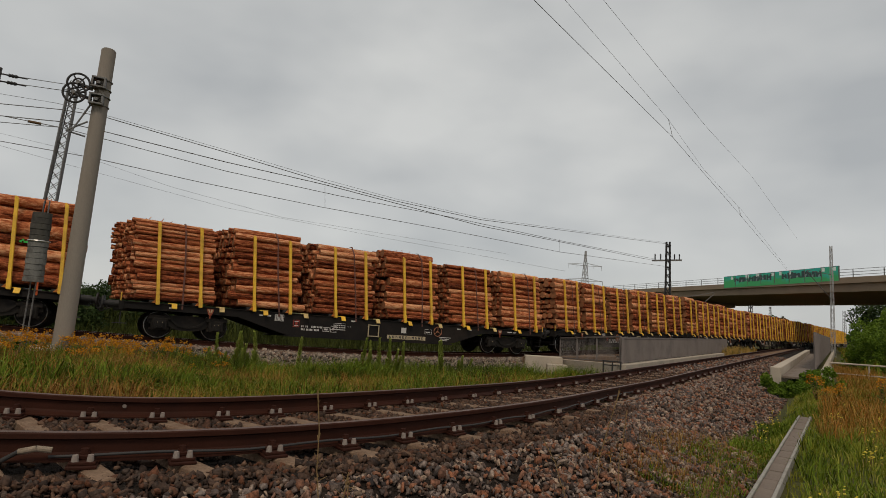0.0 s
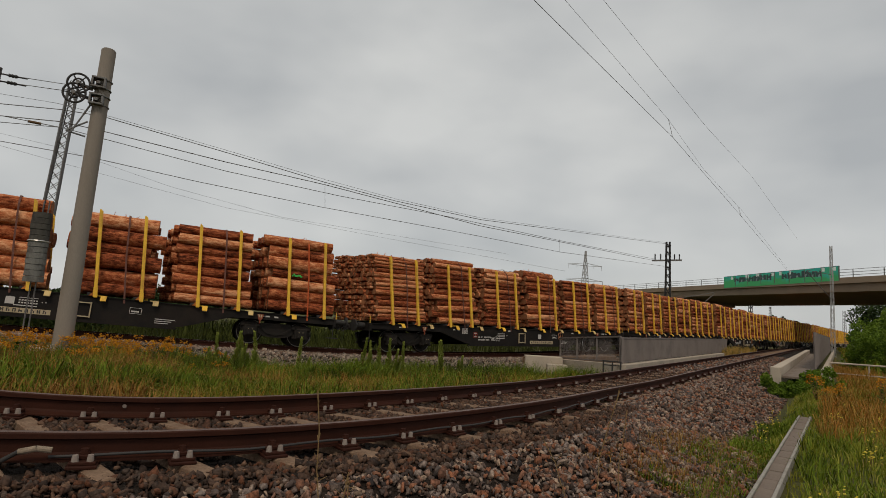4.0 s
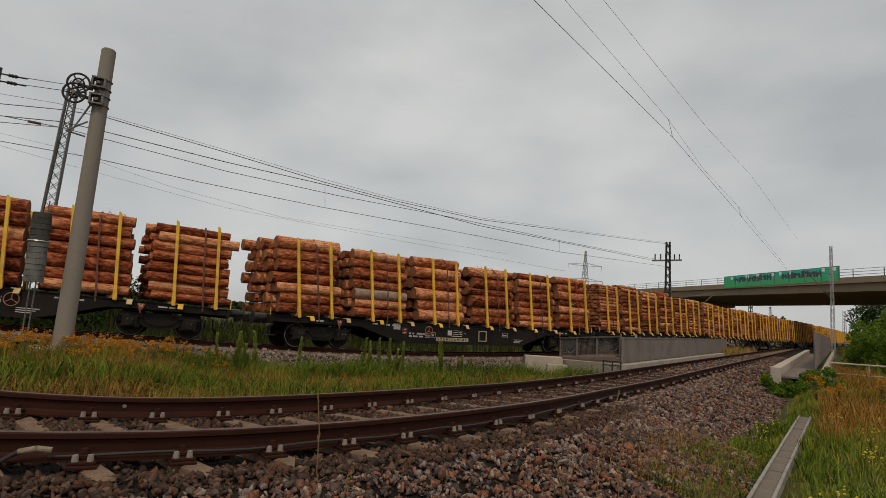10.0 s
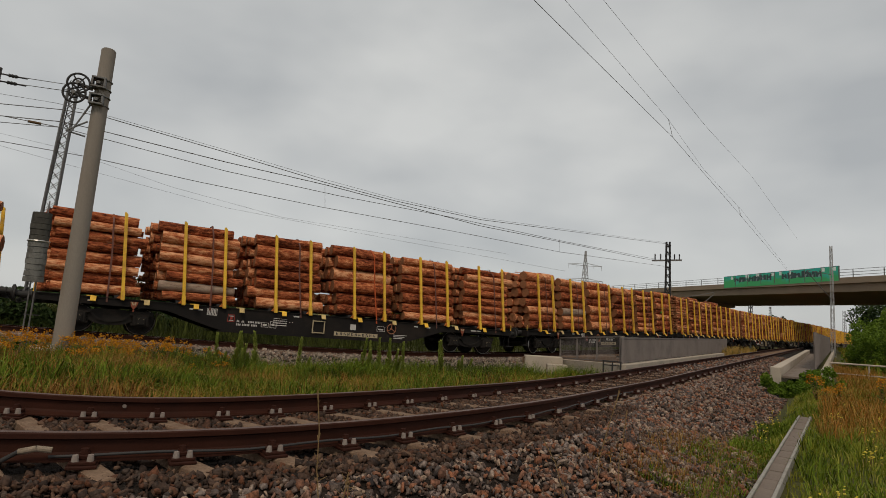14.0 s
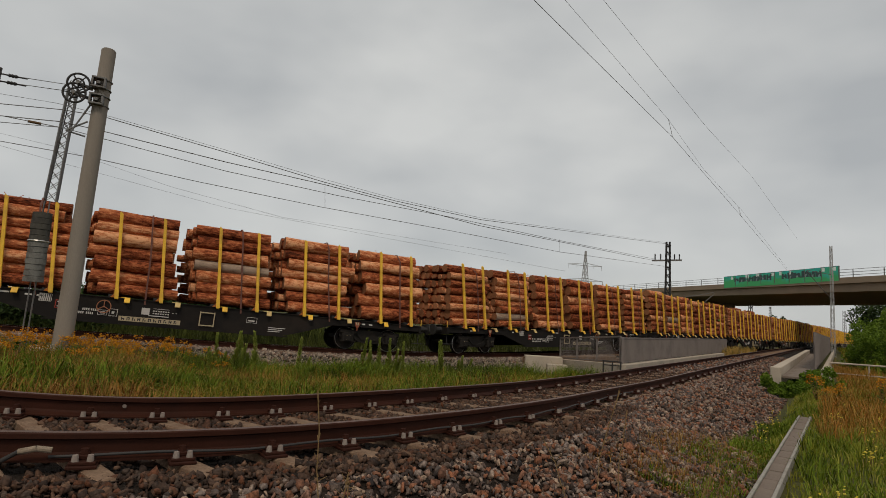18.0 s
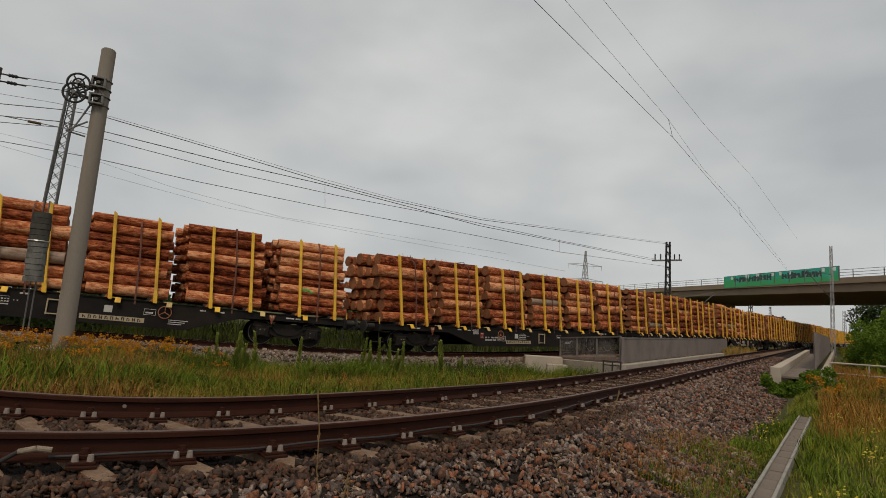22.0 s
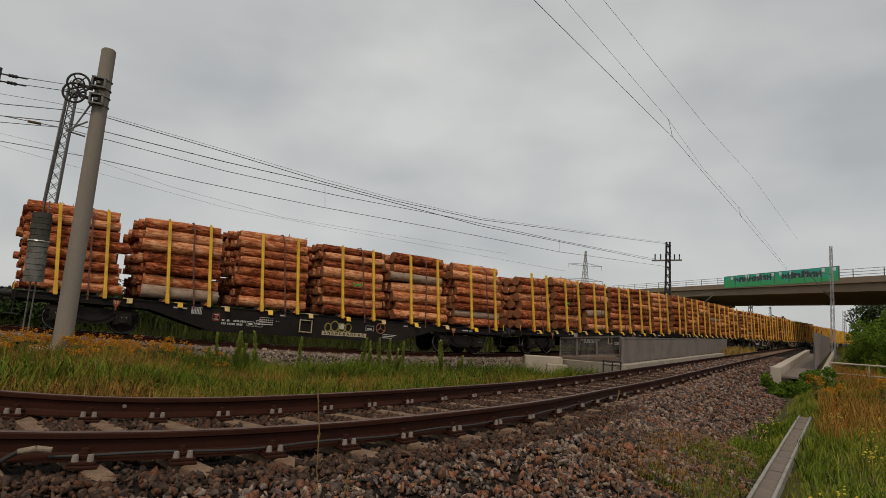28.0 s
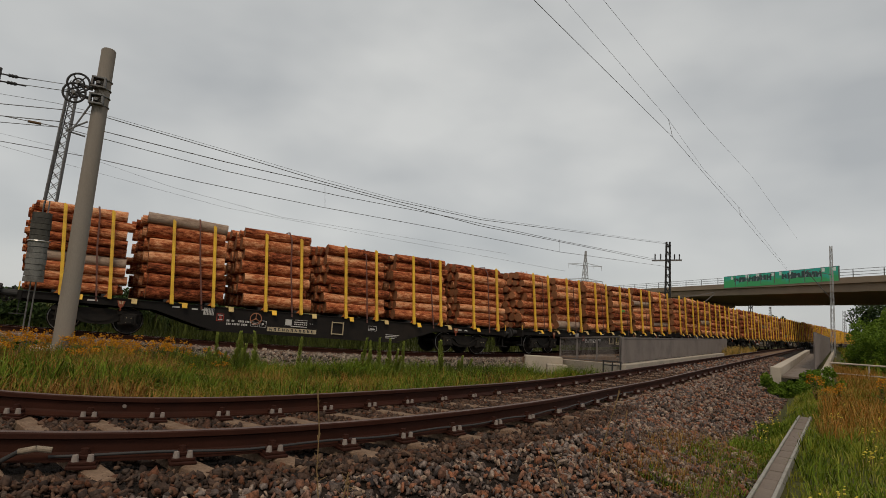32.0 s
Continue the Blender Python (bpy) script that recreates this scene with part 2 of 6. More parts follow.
def rod(bm, a, b, r, seg=8, r2=None):
    """A round bar from a to b."""
    a, b = Vector(a), Vector(b)
    d = b - a
    m = Matrix.Translation((a + b) / 2) @ d.to_track_quat("Z", "Y").to_matrix().to_4x4()
    bmesh.ops.create_cone(bm, cap_ends=True, segments=seg, radius1=r, radius2=r if r2 is None else r2, depth=d.length, matrix=m)
    return bm


def bar(bm, a, b, w, h):
    """A square bar from a to b."""
    a, b = Vector(a), Vector(b)
    d = b - a
    m = Matrix.Translation((a + b) / 2) @ d.to_track_quat("Z", "Y").to_matrix().to_4x4() @ Matrix.Diagonal((w, h, d.length, 1))
    bmesh.ops.create_cube(bm, size=1.0, matrix=m)
    return bm


def prism(bm, outline, y0, y1):
    """Extrudes an outline in the x-z plane along y."""
    a = [bm.verts.new((x, y0, z)) for x, z in outline]
    b = [bm.verts.new((x, y1, z)) for x, z in outline]
    n = len(a)
    bm.faces.new(a)
    bm.faces.new(b[::-1])
    for i in range(n):
        bm.faces.new((a[i], b[i], b[(i + 1) % n], a[(i + 1) % n]))
    bmesh.ops.recalc_face_normals(bm, faces=bm.faces[:])
    return bm


def ring(bm, m, r, t, seg=20, tube=6):
    """A torus in the local x-z plane."""
    vs = []
    for i in range(seg):
        a = 2 * math.pi * i / seg
        vs.append([bm.verts.new(m @ Vector(((r + t * math.cos(b)) * math.cos(a), t * math.sin(b), (r + t * math.cos(b)) * math.sin(a))))
                   for b in (2 * math.pi * j / tube for j in range(tube))])
    for i in range(seg):
        for j in range(tube):
            bm.faces.new((vs[i][j], vs[i][(j + 1) % tube], vs[(i + 1) % seg][(j + 1) % tube], vs[(i + 1) % seg][j]))
    return bm


# ---- the two tracks: gentle curves over the ground ----
class Path:
    def __init__(self, x0, y0, heading, knots, bends, heights):
        self.g = g = np.arange(knots[0], knots[-1] + 0.25, 0.25)
        i0 = int(np.argmin(abs(g)))
        a = np.cumsum(np.interp(g, knots, bends)) * 0.25
        self.a = a - a[i0] + heading
        x, y = np.cumsum(np.cos(self.a)) * 0.25, np.cumsum(np.sin(self.a)) * 0.25
        self.x, self.y = x - x[i0] + x0, y - y[i0] + y0
        z = np.interp(g, knots, heights)
        pad = 12
        self.z = np.convolve(np.pad(z, pad, mode="edge"), np.hanning(2 * pad + 3)[1:-1] / np.hanning(2 * pad + 3).sum(), "valid")

    def at(self, s, side=0.0, up=0.0):
        """The place at s along the path, side metres to its left, up above the rails."""
        x, y, z, a = (np.interp(s, self.g, v) for v in (self.x, self.y, self.z, self.a))
        return np.stack([x - np.sin(a) * side, y + np.cos(a) * side, z + up], -1)

    def heading(self, s):
        return np.interp(s, self.g, self.a)

    def near(self, x, y):
        """For arrays of points: the nearest s, the signed distance to the left, the rail height there."""
        k = slice(None, None, 4)
        px, py = self.x[k], self.y[k]
        best = np.argmin((x[:, None] - px[None]) ** 2 + (y[:, None] - py[None]) ** 2, axis=1)
        a = self.a[k][best]
        d = -(x - px[best]) * np.sin(a) + (y - py[best]) * np.cos(a)
        far = np.hypot(x - px[best], y - py[best])
        return self.g[k][best], np.where(far > abs(d) + 0.6, np.copysign(far, d), d), self.z[k][best]


TRAIN = Path(-11.6812, 19.3515, 0.4142, [-150, -40, -20, -10, -3, 4, 11, 18, 26, 40, 60, 120, 420],
             [0, -0.0131, -0.0141, -0.0102, 0.0046, 0.0174, 0.02, 0.0154, 0.0069, -0.0003, 0.0002, 0.0005, 0.0],
             [1.3, 1.0, 0.985, 0.546, 0.242, -0.09, -0.309, -0.321, -0.201, -0.101, -0.254, -0.36, -0.39])
LINE = Path(-3.3121, 3.5055, 0.1778, [-60, -14, -12, -5, -2, 1, 4, 7, 10, 14, 20, 60, 420],
            [0, 0, -0.09, -0.09, 0.1649, 0.2148, 0.0885, 0.0676, -0.0527, 0, 0, 0, 0],
            [0.5, 0.5, 0.5, 0.52, 0.4664, 0.3121, 0.2972, 0.2159, 0.0408, -0.0159, -0.008, -0.028, -0.108])
# LINE is the near rail of the empty track; its far rail is 1.507 m to the left
GAUGE = 1.507
# the train track leans into its bend
CANT = 0.0312
CANT_SHIFT = (-0.055 * CANT / 0.0698, -0.087 * CANT / 0.0698)


def smooth(a, b, x):
    t = np.clip((x - a) / (b - a), 0, 1)
    return t * t * (3 - 2 * t)


def ground_height(x, y):
    """Height of the soil below ballast and grass."""
    x, y = np.asarray(x, float), np.asarray(y, float)
    _, dt, zt = TRAIN.near(x, y)
    _, dl, zl = LINE.near(x, y)
    dl = dl - GAUGE / 2
    wt = 1 / (np.maximum(abs(dt) - 2, 0.15)) ** 1.5
    wl_ = 1 / (np.maximum(abs(dl) - 1.6, 0.15)) ** 1.5
    mid = ((zt - 0.75) * wt + (zl - 0.52) * wl_) / (wt + wl_)
    right = -0.42 + 0.0 * x
    t = smooth(-1.8, -2.9, dl)
    low = np.minimum(right, zl - 0.69)
    low = low + (right - low) * smooth(-3.2, -4.0, dl)
    h = mid * (1 - t) + low * t
    h = h - 0.5 * np.exp(-((x - 4.6) ** 2 + (y - 23.0) ** 2) / 7.0)
    far = smooth(60, 300, np.hypot(x, y))
    return h * (1 - far) + (-0.9) * far


# ---- ground: one sheet out to the horizon ----
def ground():
    radii = [0.0] + list(0.5 * 1.052 ** np.arange(0, 178))
    na = 300
    ang = np.linspace(0, 2 * np.pi, na, endpoint=False)
    r = np.array(radii[1:])
    X = np.concatenate([[0], (r[:, None] * np.sin(ang)[None]).ravel()])
    Y = np.concatenate([[0], (r[:, None] * np.cos(ang)[None]).ravel()])
    Z = ground_height(X, Y)
    nr = len(r)
    i, j = np.meshgrid(np.arange(nr - 1), np.arange(na), indexing="ij")
    a, b = 1 + i * na + j, 1 + i * na + (j + 1) % na
    c, d = a + na, b + na
    tris = np.concatenate([np.stack([a, c, b], -1).reshape(-1, 3), np.stack([b, c, d], -1).reshape(-1, 3),
                           np.stack([np.zeros(na, int), 1 + np.arange(na), 1 + (np.arange(na) + 1) % na], -1)])
    me = np_mesh("ground", np.stack([X, Y, Z], -1), tris[:, ::-1], mats=(M_GROUND,))
    for p in me.polygons:
        p.use_smooth = True
    thing("ground", Matrix(), "meadow ground with soil under wild grass", "ground", kind="structure", data=me)


ground()


def sweep(path, profile, s0, s1, step, side=0.0, closed=True):
    """Vertices and faces of a profile (side, up) carried along a path."""
    ss = np.arange(s0, s1 + step * 0.5, step)
    n = len(profile)
    V = np.concatenate([[path.at(s, side + p[0], p[1]) for p in profile] for s in ss])
    F = []
    for k in range(len(ss) - 1):
        for q in range(n if closed else n - 1):
            a, b = k * n + q, k * n + (q + 1) % n
            F.append((a, b, b + n, a + n))
    if closed:
        F.append(tuple(range(n - 1, -1, -1)))
        F.append(tuple(range((len(ss) - 1) * n, len(ss) * n)))
    return V, F


# ---- ballast beds ----
V, F = sweep(TRAIN, [(3.1, -0.95), (1.75, -0.38), (-1.75, -0.24), (-3.1, -0.95)], -120, 400, 1.0, closed=False)
thing("ballast_bed", Matrix(), "grey-brown ballast bed under the train track", "ballast", kind="structure", data=raw_mesh("ballast_bed", V, F, M_BED))
V, F = sweep(LINE, [(GAUGE + 1.15, -0.5), (GAUGE + 0.5, -0.215), (GAUGE - 0.2, -0.25), (0.2, -0.25), (-0.32, -0.25), (-0.55, -0.205), (-0.9, -0.24), (-1.6, -0.46), (-2.35, -0.66), (-2.6, -0.95)],
             -50, 400, 0.5, closed=False)
thing("ballast_bed", Matrix(), "coarse grey-brown ballast bed of the empty track", "ballast", kind="structure", data=raw_mesh("ballast_bed", V, F, M_BED))

# ---- rails ----
RAIL = [(-0.075, -0.172), (0.075, -0.172), (0.075, -0.160), (0.02, -0.142), (0.009, -0.125), (0.009, -0.052), (0.036, -0.038), (0.036, -0.008),
        (0.028, 0.0), (-0.028, 0.0), (-0.036, -0.008), (-0.036, -0.038), (-0.009, -0.052), (-0.009, -0.125), (-0.02, -0.142), (-0.075, -0.160)]


def rail(path, s0, s1, step, side, parent, label, up=0.0):
    V, F = sweep(path, [(a, b + up) for a, b in RAIL], s0, s1, step, side)
    me = raw_mesh("rail", V, F, M_RAIL, M_RAILTOP)
    for i, p in enumerate(me.polygons):
        if i % 16 in (8,) and i < len(me.polygons) - 2:
            p.material_index = 1
    return part("rail", me, None, parent, label)


near_track = thing("railway_track", Matrix(), "empty railway track with rusty rails on concrete sleepers", "railway track", kind="structure")
rail(LINE, -40, 300, 0.5, -0.036, near_track, "rusty brown steel rail")
rail(LINE, -40, 300, 0.5, GAUGE - 0.036, near_track, "rusty brown steel rail")
far_track = thing("railway_track", Matrix(), "railway track in ballast under the timber train", "railway track", kind="structure")
rail(TRAIN, -120, 400, 1.0, -0.75 + CANT_SHIFT[0], far_track, "dark steel rail", CANT_SHIFT[1] + 0.75 * math.sin(CANT))
rail(TRAIN, -120, 400, 1.0, 0.75 + CANT_SHIFT[0], far_track, "dark steel rail", CANT_SHIFT[1] - 0.75 * math.sin(CANT))


def sleeper_mesh():
    bm = bmesh.new()
    prism(bm, [(-0.11, -0.21), (0.11, -0.21), (0.07, 0.0), (-0.07, 0.0)], -1.3, 1.3)
    bmesh.ops.bevel(bm, geom=bm.edges[:], offset=0.012, segments=1, affect="EDGES")
    return mesh_of("sleeper", bm, M_SLEEPER)


SLEEPER = sleeper_mesh()


def on_path(path, s, side=0.0, up=0.0):
    p = path.at(s, side, up)
    return Matrix.Translation(p) @ Matrix.Rotation(float(path.heading(s)), 4, "Z")


def fastening_mesh():
    """A ribbed base plate with two capped bolts and clips, on the camera's side and beyond the rail."""
    bm = bmesh.new()
    box(bm, -0.085, 0.085, -0.19, 0.19, 0.0, 0.02, 0.004)
    for y in (-0.125, 0.125):
        box(bm, -0.075, 0.075, y - 0.04, y + 0.04, 0.02, 0.04, 0.004)
        box(bm, -0.03, 0.03, y * 0.55 - 0.02, y * 0.55 + 0.02, 0.02, 0.085, 0.006)
    for y in (-0.06, 0.06):
        rod(bm, (0, y * 1.25, 0.02), (0, y * 1.25, 0.105), 0.032, 8, 0.024)
        box(bm, -0.055, 0.055, y * 1.25 - 0.03, y * 1.25 + 0.03, 0.04, 0.07, 0.006)
    plain = set(bm.faces)
    for y in (-0.135, 0.135):
        for x in (-0.042, 0.042):
            rod(bm, (x, y, 0.025), (x, y, 0.08), 0.024, 10, 0.017)
    for f in bm.faces:
        f.material_index = 0 if f in plain else 1
    return mesh_of("fastening", bm, M_RAIL, M_WHITECAP)


M_WHITECAP = mat("grey_bolt_cap", (0.24, 0.2, 0.175), 0.7, 0.2, 30, 90, 0.1, 0.001, dirt=(0.2, 0.13, 0.09))
FASTEN = fastening_mesh()
# where each sleeper crosses the near and the far rail, along LINE
NEAR_S = [-0.55, 0.05, 0.57, 1.12, 1.68, 2.29, 2.905, 3.505, 4.165, 4.875, 5.635, 6.53, 7.70]
FAR_S = [-2.4, -1.55, -0.72, 0.09, 0.865, 1.59, 2.33, 2.985, 3.715, 4.445, 5.205, 6.08, 7.10]
while NEAR_S[-1] < 110:
    NEAR_S.append(NEAR_S[-1] + 1.12)
    FAR_S.append(FAR_S[-1] + 1.08)
NEAR_S, FAR_S = np.array(NEAR_S), np.array(FAR_S)
for k, (sn, sf) in enumerate(zip(NEAR_S, FAR_S)):
    a, b = Vector(LINE.at(sn, -0.036, -0.19)), Vector(LINE.at(sf, GAUGE - 0.036, -0.19))
    across = (b - a).normalized()
    along = across.cross(Vector((0, 0, 1))).normalized()
    m = Matrix((along, across, along.cross(across))).transposed().to_4x4()
    m.translation = (a + b) / 2
    ob = part("sleeper", SLEEPER, None, near_track, "", m)
    if k < 48:
        for sq, sign in ((sn, -1), (sf, 1)):
            turn = Matrix.Rotation(float(LINE.heading(sq)) - math.atan2(along.y, along.x), 4, "Z")
            part("base_plate", FASTEN, None, ob, "", Matrix.Translation((0, sign * (b - a).length / 2, 0.0)) @ turn)
for k in range(-20, 90):
    part("sleeper", SLEEPER, None, far_track, "", on_path(TRAIN, 0.6 * k, 0, -0.18 + CANT_SHIFT[1]) @ Matrix.Rotation(-CANT, 4, "X"))


# ---- the timber train ----
PITCH = 19.5        # wagon length over buffers
RAKE = 0.0945         # the stakes and their loads lean a little backwards
STAKES = [k * 3.06 + d + shift for k, shift in enumerate((-0.16, -0.06, 0.03, 0.11, 0.115, 0.125)) for d in (-8.315, -6.985)]
PIVOT = 7.1
DECK = 1.16


def log_mesh(seed, n=12):
    """One peeled-edge pine log along x, unit length and radius."""
    rnd = random.Random(seed)
    bm = bmesh.new()
    rows = 6
    taper = rnd.uniform(0.03, 0.12)
    ph = [rnd.uniform(0, 6.3) for _ in range(4)]
    loops = []
    for i in range(rows + 1):
        u = i / rows
        vs = []
        for j in range(n):
            a = 2 * math.pi * j / n
            r = 1 + taper * (0.5 - u) + 0.035 * math.sin(3 * a + ph[0] + 2 * u) + 0.03 * math.sin(5 * a + 9 * u + ph[1]) + rnd.uniform(-0.02, 0.02)
            vs.append(bm.verts.new((u - 0.5, r * math.cos(a) + 0.06 * math.sin(3 * u + ph[2]), r * math.sin(a) + 0.06 * math.sin(2.4 * u + ph[3]))))
        loops.append(vs)
    for i in range(rows):
        for j in range(n):
            f = bm.faces.new((loops[i][j], loops[i + 1][j], loops[i + 1][(j + 1) % n], loops[i][(j + 1) % n]))
            f.smooth = True
    for vs, flip in ((loops[0], 0), (loops[-1], 1)):
        f = bm.faces.new(vs if flip else vs[::-1])
        f.material_index = 1
    bmesh.ops.recalc_face_normals(bm, faces=bm.faces[:])
    return mesh_of("log", bm, M_BARK, M_CUT)


LOGS = [log_mesh(i) for i in range(10)]
M_BARKPALE = mat("silvery_peeled_bark", (0.33, 0.24, 0.18), 0.85, 0.4, 3.0, 14, 0.5, 0.01, dirt=(0.16, 0.09, 0.06), dirt_amount=0.8, stretch=(3.0, 0.8, 0.8))
LOG_PALE = LOGS[3].copy()
LOG_PALE.materials[0] = M_BARKPALE
LOGS_NP = []
for me in LOGS[:6]:
    me.calc_loop_triangles()
    v = np.array([x.co for x in me.vertices])
    t = np.array([x.vertices for x in me.loop_triangles])
    mi = np.array([x.material_index for x in me.loop_triangles])
    LOGS_NP.append((v, t, mi))


def pack(rnd, dia, var, top):
    """Centres (y, z, r) of the logs of one stack, in layers between the stakes."""
    half, sizes = 1.24, []
    while sum(sizes) * 0.965 < top - 0.4 * dia:
        sizes.append(dia * rnd.uniform(1 - var, 1 + var))
    fit = top / (sum(sizes) * 0.965)
    out, z = [], 0.0
    for row, d0 in enumerate(sizes):
        d0 *= fit
        last = row == len(sizes) - 1
        y = -half + (0.0 if row % 2 == 0 else d0 * rnd.uniform(0.1, 0.3)) + (rnd.uniform(0.02, 0.15) if last else 0)
        lim = half - (rnd.uniform(0.1, 0.35) if last else 0)
        first = True
        while y < lim - d0 * 0.5:
            d = d0 * (rnd.uniform(0.95, 1.06) if first else rnd.choice((rnd.uniform(0.8, 1.08), rnd.uniform(0.55, 0.95))))
            if y + d > half + 0.03:
                d = half + 0.03 - y
                if d < 0.09:
                    break
            out.append((y + d / 2, z + d / 2 + rnd.uniform(0, 0.035) * (not first), d / 2, first, row))
            y += d * 0.985
            first = False
        z += d0 * 0.965
    return out, len(sizes)


def log_stack(rnd, dia, var, top, strap, mark, detail, m, labels, pale=()):
    """A stack of logs lying between two pairs of stakes; the logs of its open side and its top are parts."""
    st = thing("log_stack", m, labels, "logs", "log stacks on the train")
    logs, rows = pack(rnd, dia, var, top)
    VV, TT, MM, base = [], [], [], 0
    side_logs = []
    for y, z, r, first, row in logs:
        ln = 2.5 + rnd.uniform(-0.12, 0.12)
        dx = rnd.gauss(0, 0.04) + RAKE * (2.55 - z) - 0.23 * (y + 1.15)
        if first and rnd.random() < 0.15:
            dx += rnd.choice((-1, 1)) * rnd.uniform(0.08, 0.22)
        rot = rnd.uniform(0, 6.28)
        tilt = rnd.gauss(0, 0.008)
        mm = Matrix.Translation((dx, y, z)) @ Euler((rot, tilt, rnd.gauss(0, 0.006))).to_matrix().to_4x4() @ Matrix.Diagonal((ln * rnd.choice((1, -1)), r * 0.99, r * 0.99, 1))
        if detail and (first or row == rows - 1):
            which = LOGS[rnd.randrange(10)]
            part("log", LOG_PALE if first and row in pale else which, None, st, "silvery peeled log" if first and row in pale else "", mm)
            if first:
                side_logs.append((y - r, z, r))
        else:
            v, t, mi = LOGS_NP[rnd.randrange(6)]
            a = np.array(mm)
            VV.append(v @ a[:3, :3].T + a[:3, 3])
            TT.append(t + base)
            MM.append(mi)
            base += len(v)
            if first:
                side_logs.append((y - r, z, r))
    me = np_mesh("log_core", np.concatenate(VV), np.concatenate(TT), np.concatenate(MM), (M_BARK2, M_CUT))
    me.polygons.foreach_set("use_smooth", np.concatenate(MM) == 0)
    part("log_core", me, None, st, "rest of the stacked logs")["kind"] = "stuff"
    # the lashing strap over the load
    zt = max(z + r for _, z, r, _, _ in logs)
    bm = bmesh.new()
    sx = rnd.uniform(0.22, 0.42)
    w = 0.027
    top_y = max(-1.2, min(y - r * 0.3 for y, z, r, _, row in logs if row == rows - 1))
    pts = [(sx + rnd.uniform(-0.1, 0.1), -1.30, -0.25), (sx, -1.30, zt * 0.5), (sx + rnd.uniform(-0.03, 0.03), -1.27, zt - 0.3), (sx, top_y, zt + 0.005), (sx, 0.9, zt + 0.005), (sx, 1.28, zt - 0.3), (sx, 1.30, -0.1)]
    side = [Vector((a + RAKE * (2.55 - c), b, c)) for a, b, c in pts]
    for a, b in zip(side, side[1:]):
        vs = [bm.verts.new(p + Vector((dx, 0, 0)) + k) for p in (a, b) for k in (Vector((0, -0.006, 0.004)), Vector((0, 0.006, -0.004))) for dx in (-w, w)]
        for f in ((0, 1, 5, 4), (2, 6, 7, 3), (0, 4, 6, 2), (1, 3, 7, 5), (0, 2, 3, 1), (4, 5, 7, 6)):
            bm.faces.new([vs[i] for i in f])
    bmesh.ops.recalc_face_normals(bm, faces=bm.faces[:])
    part("strap", bm, M_STRAP2 if strap else M_STRAP, st, "orange lashing strap" if strap else "brown lashing strap")
    if mark and side_logs:
        y, z, r = side_logs[min(len(side_logs) - 1, max(1, int(len(side_logs) * mark)))]
        bm = bmesh.new()
        x = rnd.uniform(-0.2, 0.2) + 0.05
        for q in range(7):
            xx, zz = x + 0.055 * q - 0.16, z + rnd.uniform(-0.05, 0.05)
            box(bm, xx - 0.03, xx + 0.03, y - 0.006, y + 0.05, zz - 0.03, zz + 0.03)
        part("paint_mark", bm, M_GREEN, st, "bright green sprayed mark")
    if rnd.random() < 0.4:
        bm = bmesh.new()
        x, y = rnd.uniform(-0.9, 0.9), rnd.uniform(-1.0, 0.2)
        for q in range(4):
            rod(bm, (x + 0.2 * q - 0.3, y, zt - 0.04), (x + 0.2 * q - 0.3 + rnd.uniform(-0.25, 0.25), y + rnd.uniform(-0.1, 0.1), zt + rnd.uniform(0.04, 0.16)), 0.011, 5)
        rod(bm, (x - 0.4, y, zt + 0.0), (x + 0.5, y + 0.1, zt + 0.03), 0.014, 5)
        part("branch", bm, M_BARK2, st, "thin broken branch on the load")
    return st


